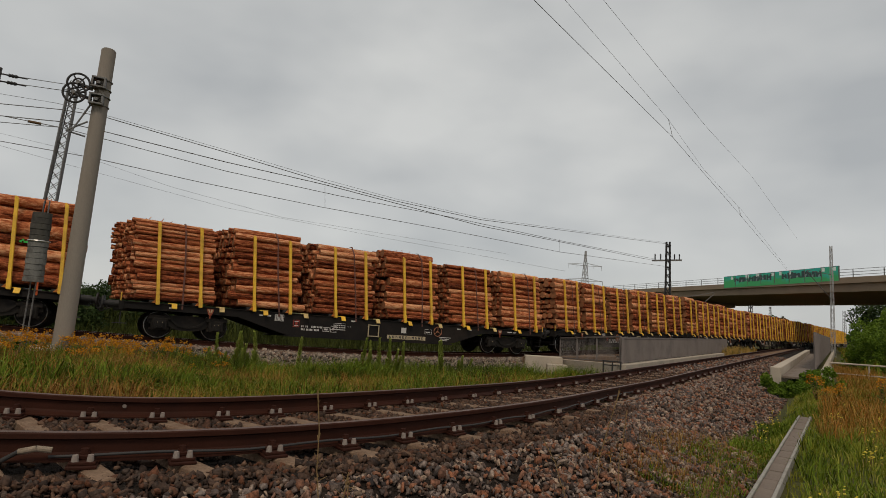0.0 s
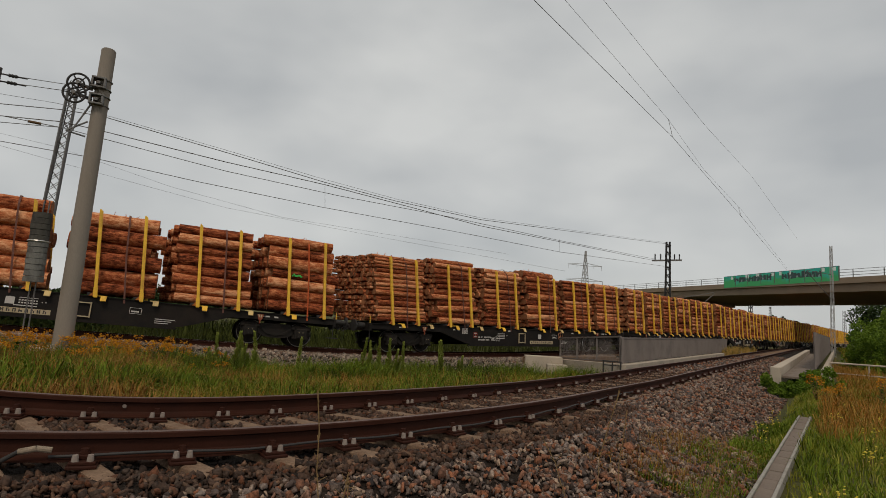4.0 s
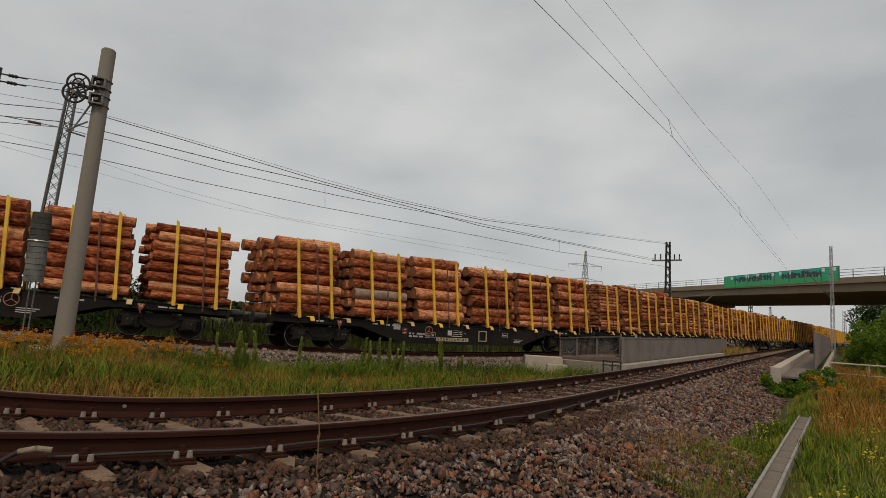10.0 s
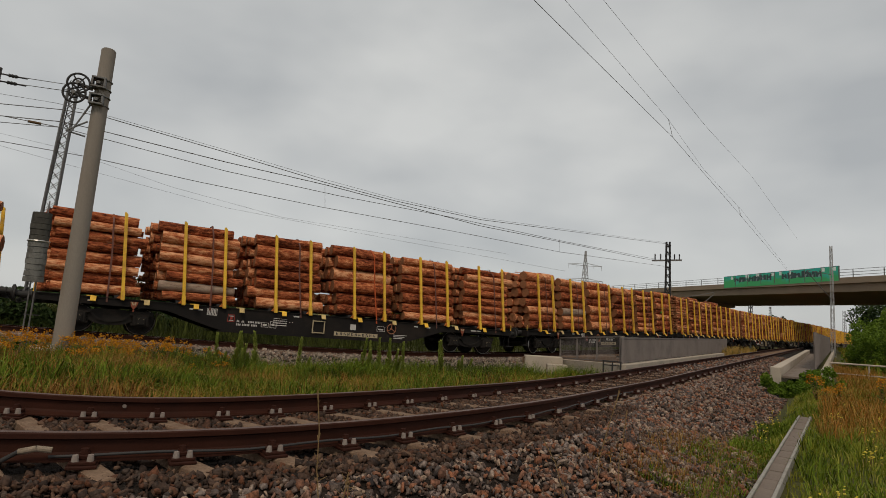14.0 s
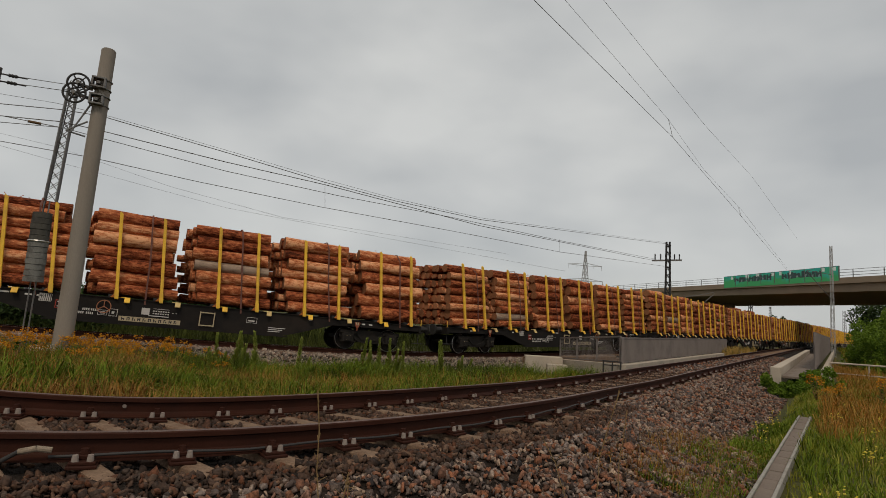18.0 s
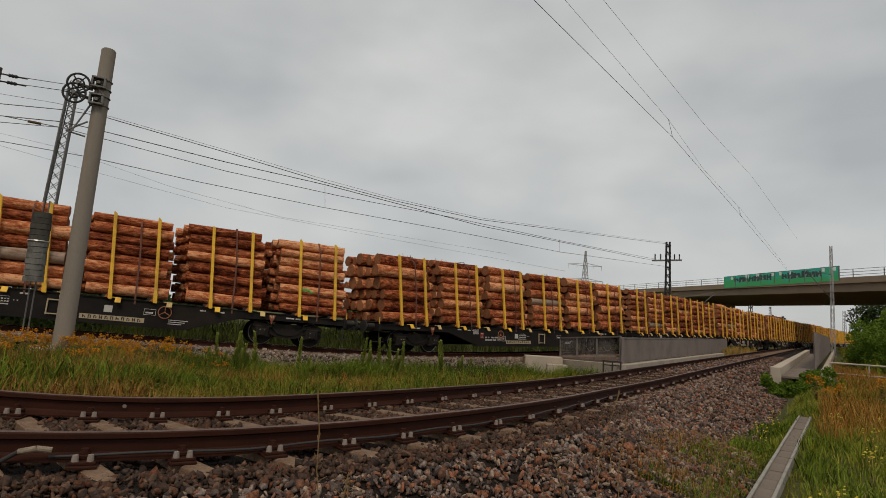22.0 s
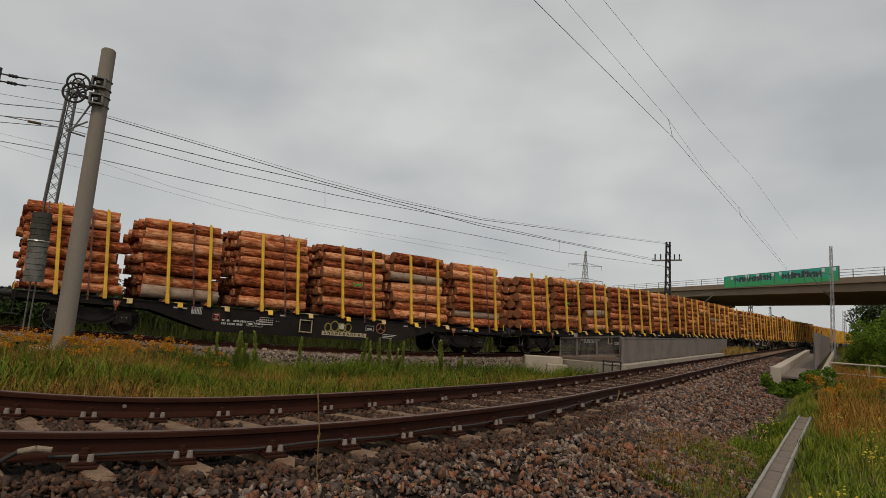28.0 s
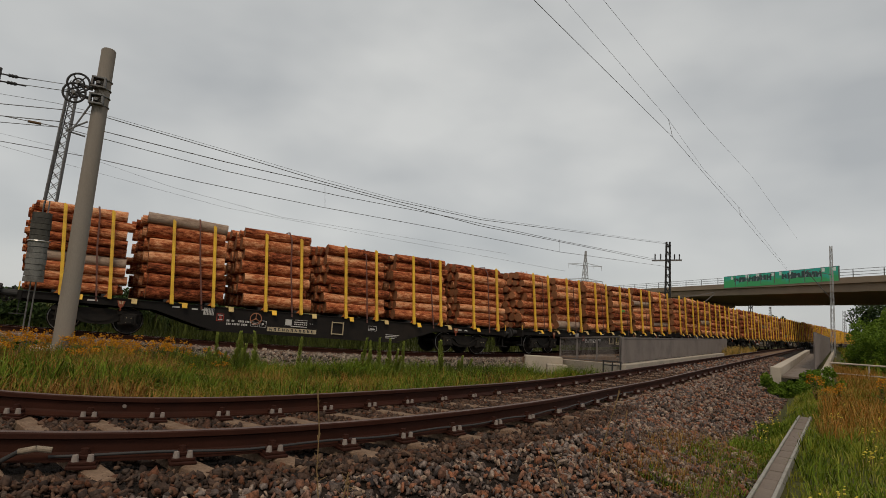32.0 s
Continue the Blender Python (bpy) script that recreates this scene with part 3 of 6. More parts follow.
def bogie_parts():
    """Side frame with hump, axle boxes and springs; origin at the pivot, on the rails."""
    bm = bmesh.new()
    out = [(-1.25, 0.52), (-1.25, 0.66), (-1.1, 0.72), (-0.62, 0.74), (-0.4, 0.8), (0.4, 0.8), (0.62, 0.74), (1.1, 0.72), (1.25, 0.66), (1.25, 0.52),
           (1.12, 0.46), (0.66, 0.46), (0.46, 0.34), (0.2, 0.29), (-0.2, 0.29), (-0.46, 0.34), (-0.66, 0.46), (-1.12, 0.46)]
    prism(bm, out, -0.05, 0.05)
    rib = [(-1.2, 0.66), (-0.62, 0.68), (-0.36, 0.44), (0, 0.36), (0.36, 0.44), (0.62, 0.68), (1.2, 0.66), (1.2, 0.7), (0.6, 0.73), (0.3, 0.49), (0, 0.42), (-0.3, 0.49), (-0.6, 0.73), (-1.2, 0.7)]
    prism(bm, rib, -0.1, -0.05)
    frame_me = mesh_of("side_frame", bm, M_BOGIE)
    bm = bmesh.new()
    box(bm, -0.24, 0.24, -0.16, 0.03, 0.28, 0.7, 0.04)
    box(bm, -0.15, 0.15, -0.21, -0.15, 0.32, 0.6, 0.03)
    rod(bm, (0, -0.24, 0.46), (0, -0.1, 0.46), 0.1, 12)
    box(bm, -0.36, 0.36, -0.13, 0.02, 0.62, 0.78, 0.03)
    box(bm, -0.3, -0.17, -0.12, 0.02, 0.3, 0.36, 0.01)
    box(bm, 0.17, 0.3, -0.12, 0.02, 0.3, 0.36, 0.01)
    box_me = mesh_of("axle_box", bm, M_BOGIE)
    bm = bmesh.new()
    for i in range(5):
        ring(bm, Matrix.Translation((0, 0, 0.37 + 0.05 * i)) @ Matrix.Rotation(math.pi / 2, 4, "X"), 0.055, 0.014, 10, 5)
    spring_me = mesh_of("spring", bm, M_BOGIE)
    bm = bmesh.new()
    box(bm, -0.22, 0.22, -1.0, 1.0, 0.42, 0.74, 0.03)
    box(bm, -1.2, -1.1, -1.0, 1.0, 0.45, 0.6, 0.02)
    box(bm, 1.1, 1.2, -1.0, 1.0, 0.45, 0.6, 0.02)
    rod(bm, (0, 0, 0.7), (0, 0, 0.92), 0.3, 14)
    beam_me = mesh_of("bolster", bm, M_BOGIE)
    bm = bmesh.new()
    for y in (-0.065, 0.065):
        for z in (0.40, 0.54):
            rod(bm, (y, -0.225, z), (y, -0.205, z), 0.016, 6)
    dot_me = mesh_of("bolt_heads", bm, M_CREAM)
    return frame_me, box_me, spring_me, beam_me, dot_me


def wheelset_mesh():
    bm = bmesh.new()
    rod(bm, (0, -1.0, 0), (0, 1.0, 0), 0.085, 10)
    for sgn in (-1, 1):
        y = 0.75 * sgn
        rod(bm, (0, y - 0.045, 0), (0, y + 0.045, 0), 0.445, 28)
        rod(bm, (0, y - sgn * 0.075, 0), (0, y - sgn * 0.045, 0), 0.475, 28)
        rod(bm, (0, y + sgn * 0.045, 0), (0, y + sgn * 0.1, 0), 0.13, 12)
        for k in range(3):
            a = 2.1 * k
            rod(bm, (0.27 * math.cos(a), y + sgn * 0.044, 0.27 * math.sin(a)), (0.27 * math.cos(a), y + sgn * 0.056, 0.27 * math.sin(a)), 0.05, 8)
    return mesh_of("wheelset", bm, M_BOGIE)


def tread_mesh():
    bm = bmesh.new()
    ring(bm, Matrix.Translation((0, -0.798, 0)), 0.43, 0.014, 28, 4)
    return mesh_of("wheel_rim", bm, M_WHEEL)


BOGIE = bogie_parts()
WHEELSET, TREAD = wheelset_mesh(), tread_mesh()
CAPTION_A = dict(plac=-3.93, red=-3.5, num=-3.15, wheel=-2.16, boxes=-2.31, brand=-1.7, white=-1.06, table=-0.72, ladder=0.76, warn=2.32, lines=3.1)
CAPTION_B = dict(plac=-4.19, red=-3.5, num=-3.18, wheel=2.96, boxes=-2.31, brand=0.52, white=1.17, table=-1.88, ladder=-0.38, warn=2.33, lines=3.1)


def flats(rects, y, depth=0.004):
    """Thin raised paint patches (x0, x1, z0, z1) on the side sill."""
    bm = bmesh.new()
    for x0, x1, z0, z1 in rects:
        box(bm, x0, x1, y - depth, y + 0.01, z0, z1)
    return bm


def hollow(x0, x1, z0, z1, t):
    return [(x0, x1, z0, z0 + t), (x0, x1, z1 - t, z1), (x0, x0 + t, z0 + t, z1 - t), (x1 - t, x1, z0 + t, z1 - t)]


def wagon(cap, label, seed, m, top=3.86):
    rnd = random.Random(seed)
    wg = thing("flat_wagon", m, label, "freight wagon", "timber wagons")
    half = PITCH / 2 - 0.62
    sill = [(-half, 0.93), (-half, 1.13), (half, 1.13), (half, 0.93), (6.2, 0.90), (5.5, 0.88), (4.0, 0.42), (3.6, 0.33), (-3.6, 0.33), (-4.0, 0.42), (-5.5, 0.88), (-6.2, 0.90)]
    for y0, y1 in ((-1.28, -1.16), (1.16, 1.28)):
        bm = prism(bmesh.new(), sill, y0, y1)
        part("side_sill", bm, M_WAGON, wg)
    for y0 in (-1.32, 1.14):
        bm = box(bmesh.new(), -half, half, y0, y0 + 0.18, 1.13, 1.155)
        part("sill_flange", bm, M_WAGON, wg)
        lo = box(bmesh.new(), -3.8, 3.8, y0 + 0.02, y0 + 0.16, 0.29, 0.33)
        part("sill_flange", lo, M_WAGON, wg)
    bm = bmesh.new()
    box(bm, -half, half, -0.3, 0.3, 0.86, 1.1)
    for k in range(13):
        x = -half + 0.3 + k * (2 * half - 0.6) / 12
        box(bm, x - 0.06, x + 0.06, -1.16, 1.16, 0.93, 1.12)
    part("underframe", bm, M_WAGON, wg)
    bm = bmesh.new()
    for k in range(18):
        x0 = -half + 0.05 + k * (2 * half - 0.1) / 18
        box(bm, x0, x0 + (2 * half - 0.1) / 18 - 0.02, -1.14, 1.14, 1.12, 1.15)
    part("deck", bm, M_WAGON, wg)
    for sx in (-1, 1):
        bm = bmesh.new()
        box(bm, *sorted((sx * half, sx * (half + 0.12))), -1.3, 1.3, 0.86, 1.16, 0.01)
        part("headstock", bm, M_WAGON, wg)
        for y in (-0.875, 0.875):
            bm = bmesh.new()
            rod(bm, (sx * (half + 0.12), y, 1.06), (sx * (half + 0.42), y, 1.06), 0.115, 14)
            rod(bm, (sx * (half + 0.4), y, 1.06), (sx * (half + 0.57), y, 1.06), 0.085, 12)
            rod(bm, (sx * (half + 0.57), y, 1.06), (sx * (half + 0.615), y, 1.06), 0.23, 18)
            part("buffer", bm, M_BLACK, wg)
        bm = bmesh.new()
        box(bm, *sorted((sx * (half + 0.1), sx * (half + 0.3))), -0.07, 0.07, 0.95, 1.08, 0.01)
        for k in range(3):
            ring(bm, Matrix.Translation((sx * (half + 0.34 + 0.1 * k), 0, 0.98 - 0.05 * k)), 0.07, 0.02, 10, 5)
        part("coupling", bm, M_BLACK, wg)
        bm = bmesh.new()
        rod(bm, (sx * (half + 0.05), -1.18, 0.86), (sx * (half + 0.05), -1.18, 0.45), 0.016, 6)
        box(bm, *sorted((sx * (half - 0.15), sx * (half + 0.25))), -1.28, -1.02, 0.43, 0.46)
        part("shunter_step", bm, M_BLACK, wg)
        bm = bmesh.new()
        rod(bm, (sx * (half + 0.1), -1.27, 0.88), (sx * (half + 0.1), -1.27, 1.42), 0.018, 6)
        part("grab_rail", bm, M_YELLOW, wg)
    # stakes: pairs of square posts on a cross bearer, with a bracket at the foot
    for x in STAKES:
        bm = bmesh.new()
        box(bm, x + 0.06, x + 0.2, -1.3, 1.3, 1.155, 1.25, 0.01)
        part("stake_bearer", bm, M_BLACK, wg)
        for sy in (-1, 1):
            bm = bmesh.new()
            y = 1.345 * sy
            box(bm, x - 0.05, x + 0.05, y - 0.045, y + 0.045, 1.1, top, 0.008)
            if sy < 0:
                box(bm, x - 0.06, x + 0.06, y - 0.055, y + 0.055, 1.12, 1.42)
            prism(bm, [(x - 0.05, top), (x + 0.05, top), (x + 0.05, top + 0.07), (x - 0.02, top + 0.14), (x - 0.05, top + 0.11)], y - 0.04, y + 0.04)
            for v in bm.verts:
                v.co.x += 0.06 + RAKE * (3.8 - v.co.z)
            stake = part("stake", bm, M_YELLOW, wg, "yellow steel stake")
            if sy < 0:
                bm = prism(bmesh.new(), [(x + 0.13, 1.155), (x + 0.26, 1.155), (x + 0.26, 1.38), (x + 0.22, 1.27)], y - 0.03, y + 0.03)
                part("foot_bracket", bm, M_FOOT, stake, "rusty orange foot bracket")
    # fold-down spigot flaps along the sill
    for k in range(11):
        x = -7.65 + k * 1.53
        for sy in (-1, 1):
            bm = bmesh.new()
            box(bm, -0.085, 0.085, -0.02, 0.02, -0.1, 0.1, 0.006)
            bmesh.ops.transform(bm, matrix=Matrix.Translation((x, sy * 1.38, 1.09)) @ Matrix.Rotation(sy * 0.55, 4, "X"), verts=bm.verts[:])
            bar(bm, (x - 0.18, sy * 1.25, 1.17), (x + 0.02, sy * 1.34, 1.17), 0.05, 0.03)
            part("spigot_flap", bm, M_YELLOW if k % 2 == 0 else M_FLAP, wg)
    # bogies and wheels
    for px in (-PIVOT, PIVOT):
        bg = part("bogie", BOGIE[3], None, wg, "", Matrix.Translation((px, 0, 0)))
        for sy in (-1, 1):
            flip = Matrix.Rotation(0 if sy < 0 else math.pi, 4, "Z")
            part("side_frame", BOGIE[0], None, bg, "", Matrix.Translation((0, sy * 1.0, 0)) @ flip)
            for wx in (-0.9, 0.9):
                part("axle_box", BOGIE[1], None, bg, "", Matrix.Translation((wx, sy * 1.0, 0)) @ flip)
                part("bolt_heads", BOGIE[4], None, bg, "", Matrix.Translation((wx, sy * 1.0, 0)) @ flip)["kind"] = "stuff"
            for wx in (-0.66, 0.66):
                part("spring", BOGIE[2], None, bg, "", Matrix.Translation((wx, sy * 1.02, 0)))
        for wx in (-0.9, 0.9):
            ws = part("wheelset", WHEELSET, None, wg, "", Matrix.Translation((px + wx, 0, 0.46)))
            part("wheel_rim", TREAD, None, ws)
    # air tank and brake gear
    bm = bmesh.new()
    rod(bm, (-2.6, 0.2, 0.62), (-1.2, 0.2, 0.62), 0.2, 16)
    part("air_tank", bm, M_BOGIE, wg)
    part("air_tank", rod(bmesh.new(), (1.0, -0.2, 0.62), (1.9, -0.2, 0.62), 0.17, 16), M_BOGIE, wg)
    # lettering and plates as plain shapes
    Y = -1.28
    R = random.Random(seed * 7 + 1)
    w, c, dk, rd = [], [], [], []
    x = cap["brand"]
    c.append((x, x + 1.86, 0.42, 0.575))
    for q in range(11):
        u = x + 0.08 + q * 0.158
        dk += [(u, u + 0.03, 0.445, 0.55), (u + 0.06, u + 0.09, 0.445, 0.55 if q % 2 else 0.505), (u + 0.03, u + 0.06, 0.52 if q % 3 else 0.48, 0.55 if q % 3 else 0.51)]
    x = cap["num"]
    for q, ww in ((0, 0.1), (0.17, 0.1), (0.4, 0.22), (0.64, 0.2)):
        w += [(x + q + u, x + q + u + 0.036, 0.665, 0.735) for u in np.arange(0, ww - 0.03, 0.054)]
    for q, ww in ((0, 0.14), (0.2, 0.26), (0.52, 0.24)):
        w += [(x + q + u, x + q + u + 0.036, 0.55, 0.62) for u in np.arange(0, ww - 0.03, 0.054)]
    x = cap["plac"]
    w += [(x + 0.05 * i, x + 0.05 * i + 0.03, 0.86, 1.06) for i in range(6)] + hollow(x - 0.02, x + 0.32, 0.84, 1.08, 0.014)
    x = cap["red"]
    rd += hollow(x, x + 0.24, 0.66, 0.92, 0.02) + [(x + 0.08, x + 0.17, 0.74, 0.84)]
    w += [(x + 0.05, x + 0.2, 0.70, 0.73), (x + 0.05, x + 0.2, 0.85, 0.88)]
    x = cap["boxes"]
    w += hollow(x, x + 0.27, 0.55, 0.72, 0.016) + hollow(x + 0.32, x + 0.56, 0.54, 0.78, 0.016) + [(x + 0.06, x + 0.2, 0.6, 0.67), (x + 0.39, x + 0.47, 0.62, 0.7)]
    x = cap["white"]
    w.append((x, x + 0.24, 0.68, 0.9))
    x = cap["table"]
    for i in range(7):
        w.append((x + 0.075 * i, x + 0.075 * i + 0.05, 0.72, 0.76))
        w.append((x + 0.075 * i, x + 0.075 * i + 0.05, 0.80, 0.84))
    w += [(x - 0.12, x + 0.5, 0.64, 0.67), (x, x + 0.5, 0.89, 0.905), (x + 0.6, x + 0.63, 0.78, 0.81), (x + 0.7, x + 0.73, 0.78, 0.81)]
    x = cap["warn"]
    w += hollow(x, x + 0.36, 0.70, 0.9, 0.012) + [(x + 0.05, x + 0.28, 0.75, 0.80)]
    for i in range(3):
        w.append((cap["lines"], cap["lines"] + 0.62 - 0.1 * i, 0.58 - 0.065 * i, 0.605 - 0.065 * i))
    for q in range(8):
        xx = R.uniform(-7.8, 7.6)
        if abs(xx) > 5.4 or R.random() < 0.6:
            w.append((xx, xx + R.uniform(0.12, 0.3), 1.0, 1.05))
    for q in range(5):
        xx = R.uniform(3.9, 5.0) * R.choice((-1, 1))
        w.append((xx, xx + R.uniform(0.08, 0.2), 0.98, 1.03))
    part("lettering", flats(w, Y), M_WHITE, wg, "white stencilled marks")["kind"] = "stuff"
    part("name_board", flats(c, Y), M_CREAM, wg, "cream name board")
    part("name_letters", flats(dk, Y - 0.003), M_BLACK, wg, "dark letter shapes on the board")["kind"] = "stuff"
    part("red_mark", flats(rd, Y), M_RED, wg, "red framed marks")["kind"] = "stuff"
    bm = bmesh.new()
    mm = Matrix.Translation((cap["wheel"], Y - 0.07, 0.83))
    ring(bm, mm, 0.2, 0.015, 22, 6)
    for k in range(3):
        a = math.pi / 2 + 2 * math.pi * k / 3
        rod(bm, mm @ Vector((0, 0, 0)), mm @ Vector((0.2 * math.cos(a), 0, 0.2 * math.sin(a))), 0.013, 6)
    rod(bm, mm @ Vector((0, 0, 0)), mm @ Vector((0, 0.1, 0)), 0.03, 8)
    part("brake_wheel", bm, M_CREAMWHEEL, wg, "red-brown hand-brake wheel")
    bm = bmesh.new()
    x = cap["ladder"]
    for a, b in (((x, 0.45), (x, 0.95)), ((x + 0.46, 0.45), (x + 0.46, 0.95)), ((x, 0.48), (x + 0.46, 0.48)), ((x, 0.92), (x + 0.46, 0.92))):
        bar(bm, (a[0], Y - 0.05, a[1]), (b[0], Y - 0.05, b[1]), 0.035, 0.035)
    part("ladder", bm, M_CREAM, wg, "cream framed step")
    # change-over levers: striped plates hanging under the sill, with a handle
    for x in (6.35, -6.6):
        bm = prism(bmesh.new(), [(x, 1.08), (x + 0.24, 1.08), (x + 0.2, 0.94), (x + 0.15, 0.86), (x + 0.08, 0.86), (x + 0.04, 0.94)], Y - 0.06, Y - 0.04)
        rod(bm, (x + 0.12, Y - 0.05, 0.88), (x + 0.12, Y - 0.05, 0.76), 0.022, 8)
        lever = part("brake_lever", bm, M_LEVER, wg, "red and white striped brake change-over lever")
        for q in range(2):
            bm = prism(bmesh.new(), [(x + 0.03 + 0.1 * q, 1.07), (x + 0.08 + 0.1 * q, 1.07), (x + 0.12 + 0.05 * q, 0.97), (x + 0.08 + 0.05 * q, 0.97)], Y - 0.066, Y - 0.06)
            part("stripe", bm, M_CREAM, lever, "white stripe")
    return wg


M_FOOT = mat("rusty_orange_paint", (0.45, 0.14, 0.02), 0.65, 0.3, 8, 40, 0.2, 0.002, dirt=(0.2, 0.06, 0.02))
M_FLAP = mat("worn_cream_yellow_paint", (0.58, 0.42, 0.17), 0.6, 0.2, 6, 40, 0.15, 0.002, dirt=(0.2, 0.12, 0.07), dirt_amount=0.7)
M_CREAMWHEEL = mat("faded_red_brown_paint", (0.34, 0.14, 0.07), 0.6, 0.2, 6, 40, 0)
M_SCRAWL = mat("olive_yellow_spray_paint", (0.24, 0.2, 0.05), 0.7, 0.3, 8, 40, 0)
M_LEVER = mat("faded_red_paint", (0.26, 0.06, 0.028), 0.6, 0.4, 12, 40, 0.1, 0.002, dirt=(0.16, 0.07, 0.04))

# how far the train has gone, in metres, at each time
GONE_T = [0, 2, 3, 6, 8, 10, 12, 14, 17, 18, 20, 21, 23, 24, 25, 28, 30, 32]
GONE_S = [-21.36, -17.35, -15.19, -8.2, -2.88, 2.77, 8.81, 15.36, 25.94, 29.73, 37.65, 41.73, 50.21, 54.74, 59.28, 73.39, 83.0, 93.0]
GONE = np.polyfit(GONE_T, GONE_S, 5)


def gone(t):
    return float(np.polyval(GONE, t))


def wagon_pose(n, t):
    s = 11.73 + gone(t) + PITCH * n
    a, b = Vector(TRAIN.at(s - PIVOT)), Vector(TRAIN.at(s + PIVOT))
    d = (b - a).normalized()
    side = Vector((0, 0, 1)).cross(d).normalized()
    up = d.cross(side)
    side, up = side * math.cos(CANT) - up * math.sin(CANT), up * math.cos(CANT) + side * math.sin(CANT)
    m = Matrix((d, side, up)).transposed().to_4x4()
    m.translation = (a + b) / 2 + CANT_SHIFT[0] * Vector((0, 0, 1)).cross(d).normalized() + Vector((0, 0, CANT_SHIFT[1]))
    return m


LABEL_A = "anthracite flat wagon with yellow stakes, loaded with pine logs"
LABEL_B = "anthracite flat wagon with yellow stakes and a cream name board"
KIND = {1: "B", 0: "A", -1: "B", -2: "A", -3: "B", -4: "B", -5: "A", -6: "B", -7: "A", 2: "A", 3: "B"}
MOVING = []
masters = {}
load_rnd = random.Random(11)
# mean log diameter of each of the six stacks, wagon by wagon
SIZES = {1: (0.185, 0.23, 0.2, 0.25, 0.23, 0.26), 0: (0.45, 0.38, 0.44, 0.43, 0.37, 0.4), -1: (0.38, 0.38, 0.43, 0.47, 0.42, 0.32),
         -2: (0.44, 0.38, 0.38, 0.43, 0.43, 0.43), -3: (0.46, 0.4, 0.42, 0.33, 0.34, 0.38), -4: (0.37, 0.39, 0.34, 0.38, 0.43, 0.38),
         -5: (0.34, 0.42, 0.46, 0.38, 0.43, 0.35), -6: (0.37, 0.35, 0.33, 0.32, 0.35, 0.36)}
# rows whose outer log is silvery and peeled
PALE = {(-4, 5): (1,), (-4, 1): (0,), (-5, 1): (6,), (-5, 0): (3,), (-1, 1): (1,), (-2, 3): (3,), (-3, 2): (2,), (-4, 4): (4,), (0, 1): (2,)}
# load heights that stand out from the usual
TOPS = {(1, 0): 2.66, (1, 1): 2.84, (1, 2): 2.7, (1, 3): 2.86, (1, 4): 2.62, (1, 5): 2.66, (-5, 0): 2.8, (-5, 1): 2.88, (-5, 2): 2.9, (-5, 3): 2.68, (-5, 4): 2.78,
        (-3, 0): 2.52, (-3, 1): 2.72, (-3, 2): 2.7, (-2, 0): 2.76, (-2, 1): 2.8, (-2, 2): 2.82, (-2, 3): 2.78, (-2, 4): 2.8, (-2, 5): 2.72, (-4, 0): 2.74}
for n in range(-7, 10):
    kind = KIND.get(n, "AB"[n % 2]) + ("" if n < 1 else " low")
    start = wagon_pose(n, 0.0)
    if kind not in masters:
        masters[kind] = wg = wagon(CAPTION_A if kind[0] == "A" else CAPTION_B, LABEL_A if kind[0] == "A" else LABEL_B, 3 if kind[0] == "A" else 5, start, 3.86 if n < 1 else 3.73)
    else:
        wg = copy_thing(masters[kind], start)
    MOVING.append((wg, n, Matrix()))
    if n == -4:
        bm = bmesh.new()
        for x, z, r in ((0.75, 0.72, 0.13), (1.02, 0.78, 0.16), (1.32, 0.74, 0.14), (1.58, 0.76, 0.13)):
            ring(bm, Matrix.Translation((x, -1.283, z)) @ Matrix.Diagonal((1, 0.2, 1.2, 1)), r, 0.02, 18, 4)
        for x in (0.62, 1.18, 1.45):
            bar(bm, (x, -1.284, 0.6), (x + 0.12, -1.284, 0.95), 0.03, 0.006)
        part("graffiti", bm, M_SCRAWL, wg, "olive-yellow graffiti scrawl on the sill")
    sizes = SIZES.get(n) or [load_rnd.uniform(0.24, 0.38) for _ in range(6)]
    for k in range(6):
        x = (STAKES[2 * k] + STAKES[2 * k + 1]) / 2
        off = Matrix.Translation((x - 0.07 + load_rnd.uniform(-0.05, 0.05), 0, 1.255))
        dia = sizes[k]
        word = "thin" if dia < 0.26 else ("thick" if dia > 0.38 else "medium")
        st = log_stack(load_rnd, dia, 0.17 if n < 1 else 0.32, TOPS.get((n, k), 2.71 + load_rnd.uniform(-0.09, 0.11)), (n, k) in ((-1, 3), (0, 5)) , {(0, 5): 0.5, (-2, 5): 0.0, (-3, 1): 0.45, (-3, 5): 0.35, (-4, 3): 0.4}.get((n, k), 0),
                       n < 4, start @ off, "stack of %s rough pine logs lashed between yellow stakes" % word, PALE.get((n, k), ()))
        MOVING.append((st, n, off))


def motions():
    times = [float(t) for t in range(33)]
    for ob, n, off in MOVING:
        walk(ob, [(t, wagon_pose(n, t) @ off) for t in times])
    # wheels turn as far as the wagon rolls
    ts, t = [0.0], 0.0
    while t < 32.0:
        t = min(32.0, t + 1.3 * 0.46 / max(1.5, (gone(min(32, t + 0.3)) - gone(t)) / 0.3 if t < 31.7 else 5.2))
        if 32.0 - t < 0.04:
            t = 32.0
        ts.append(round(t * 30) / 30)
    for ob, n, off in MOVING:
        if ob.name.startswith("flat_wagon") and n < 3:
            for ch in ob.children:
                if ch.name.startswith("wheelset"):
                    p = ch.matrix_basis.translation.copy()
                    walk(ch, [(t, Matrix.Translation(p) @ Matrix.Rotation((gone(t) - gone(0)) / 0.46, 4, "Y")) for t in ts])


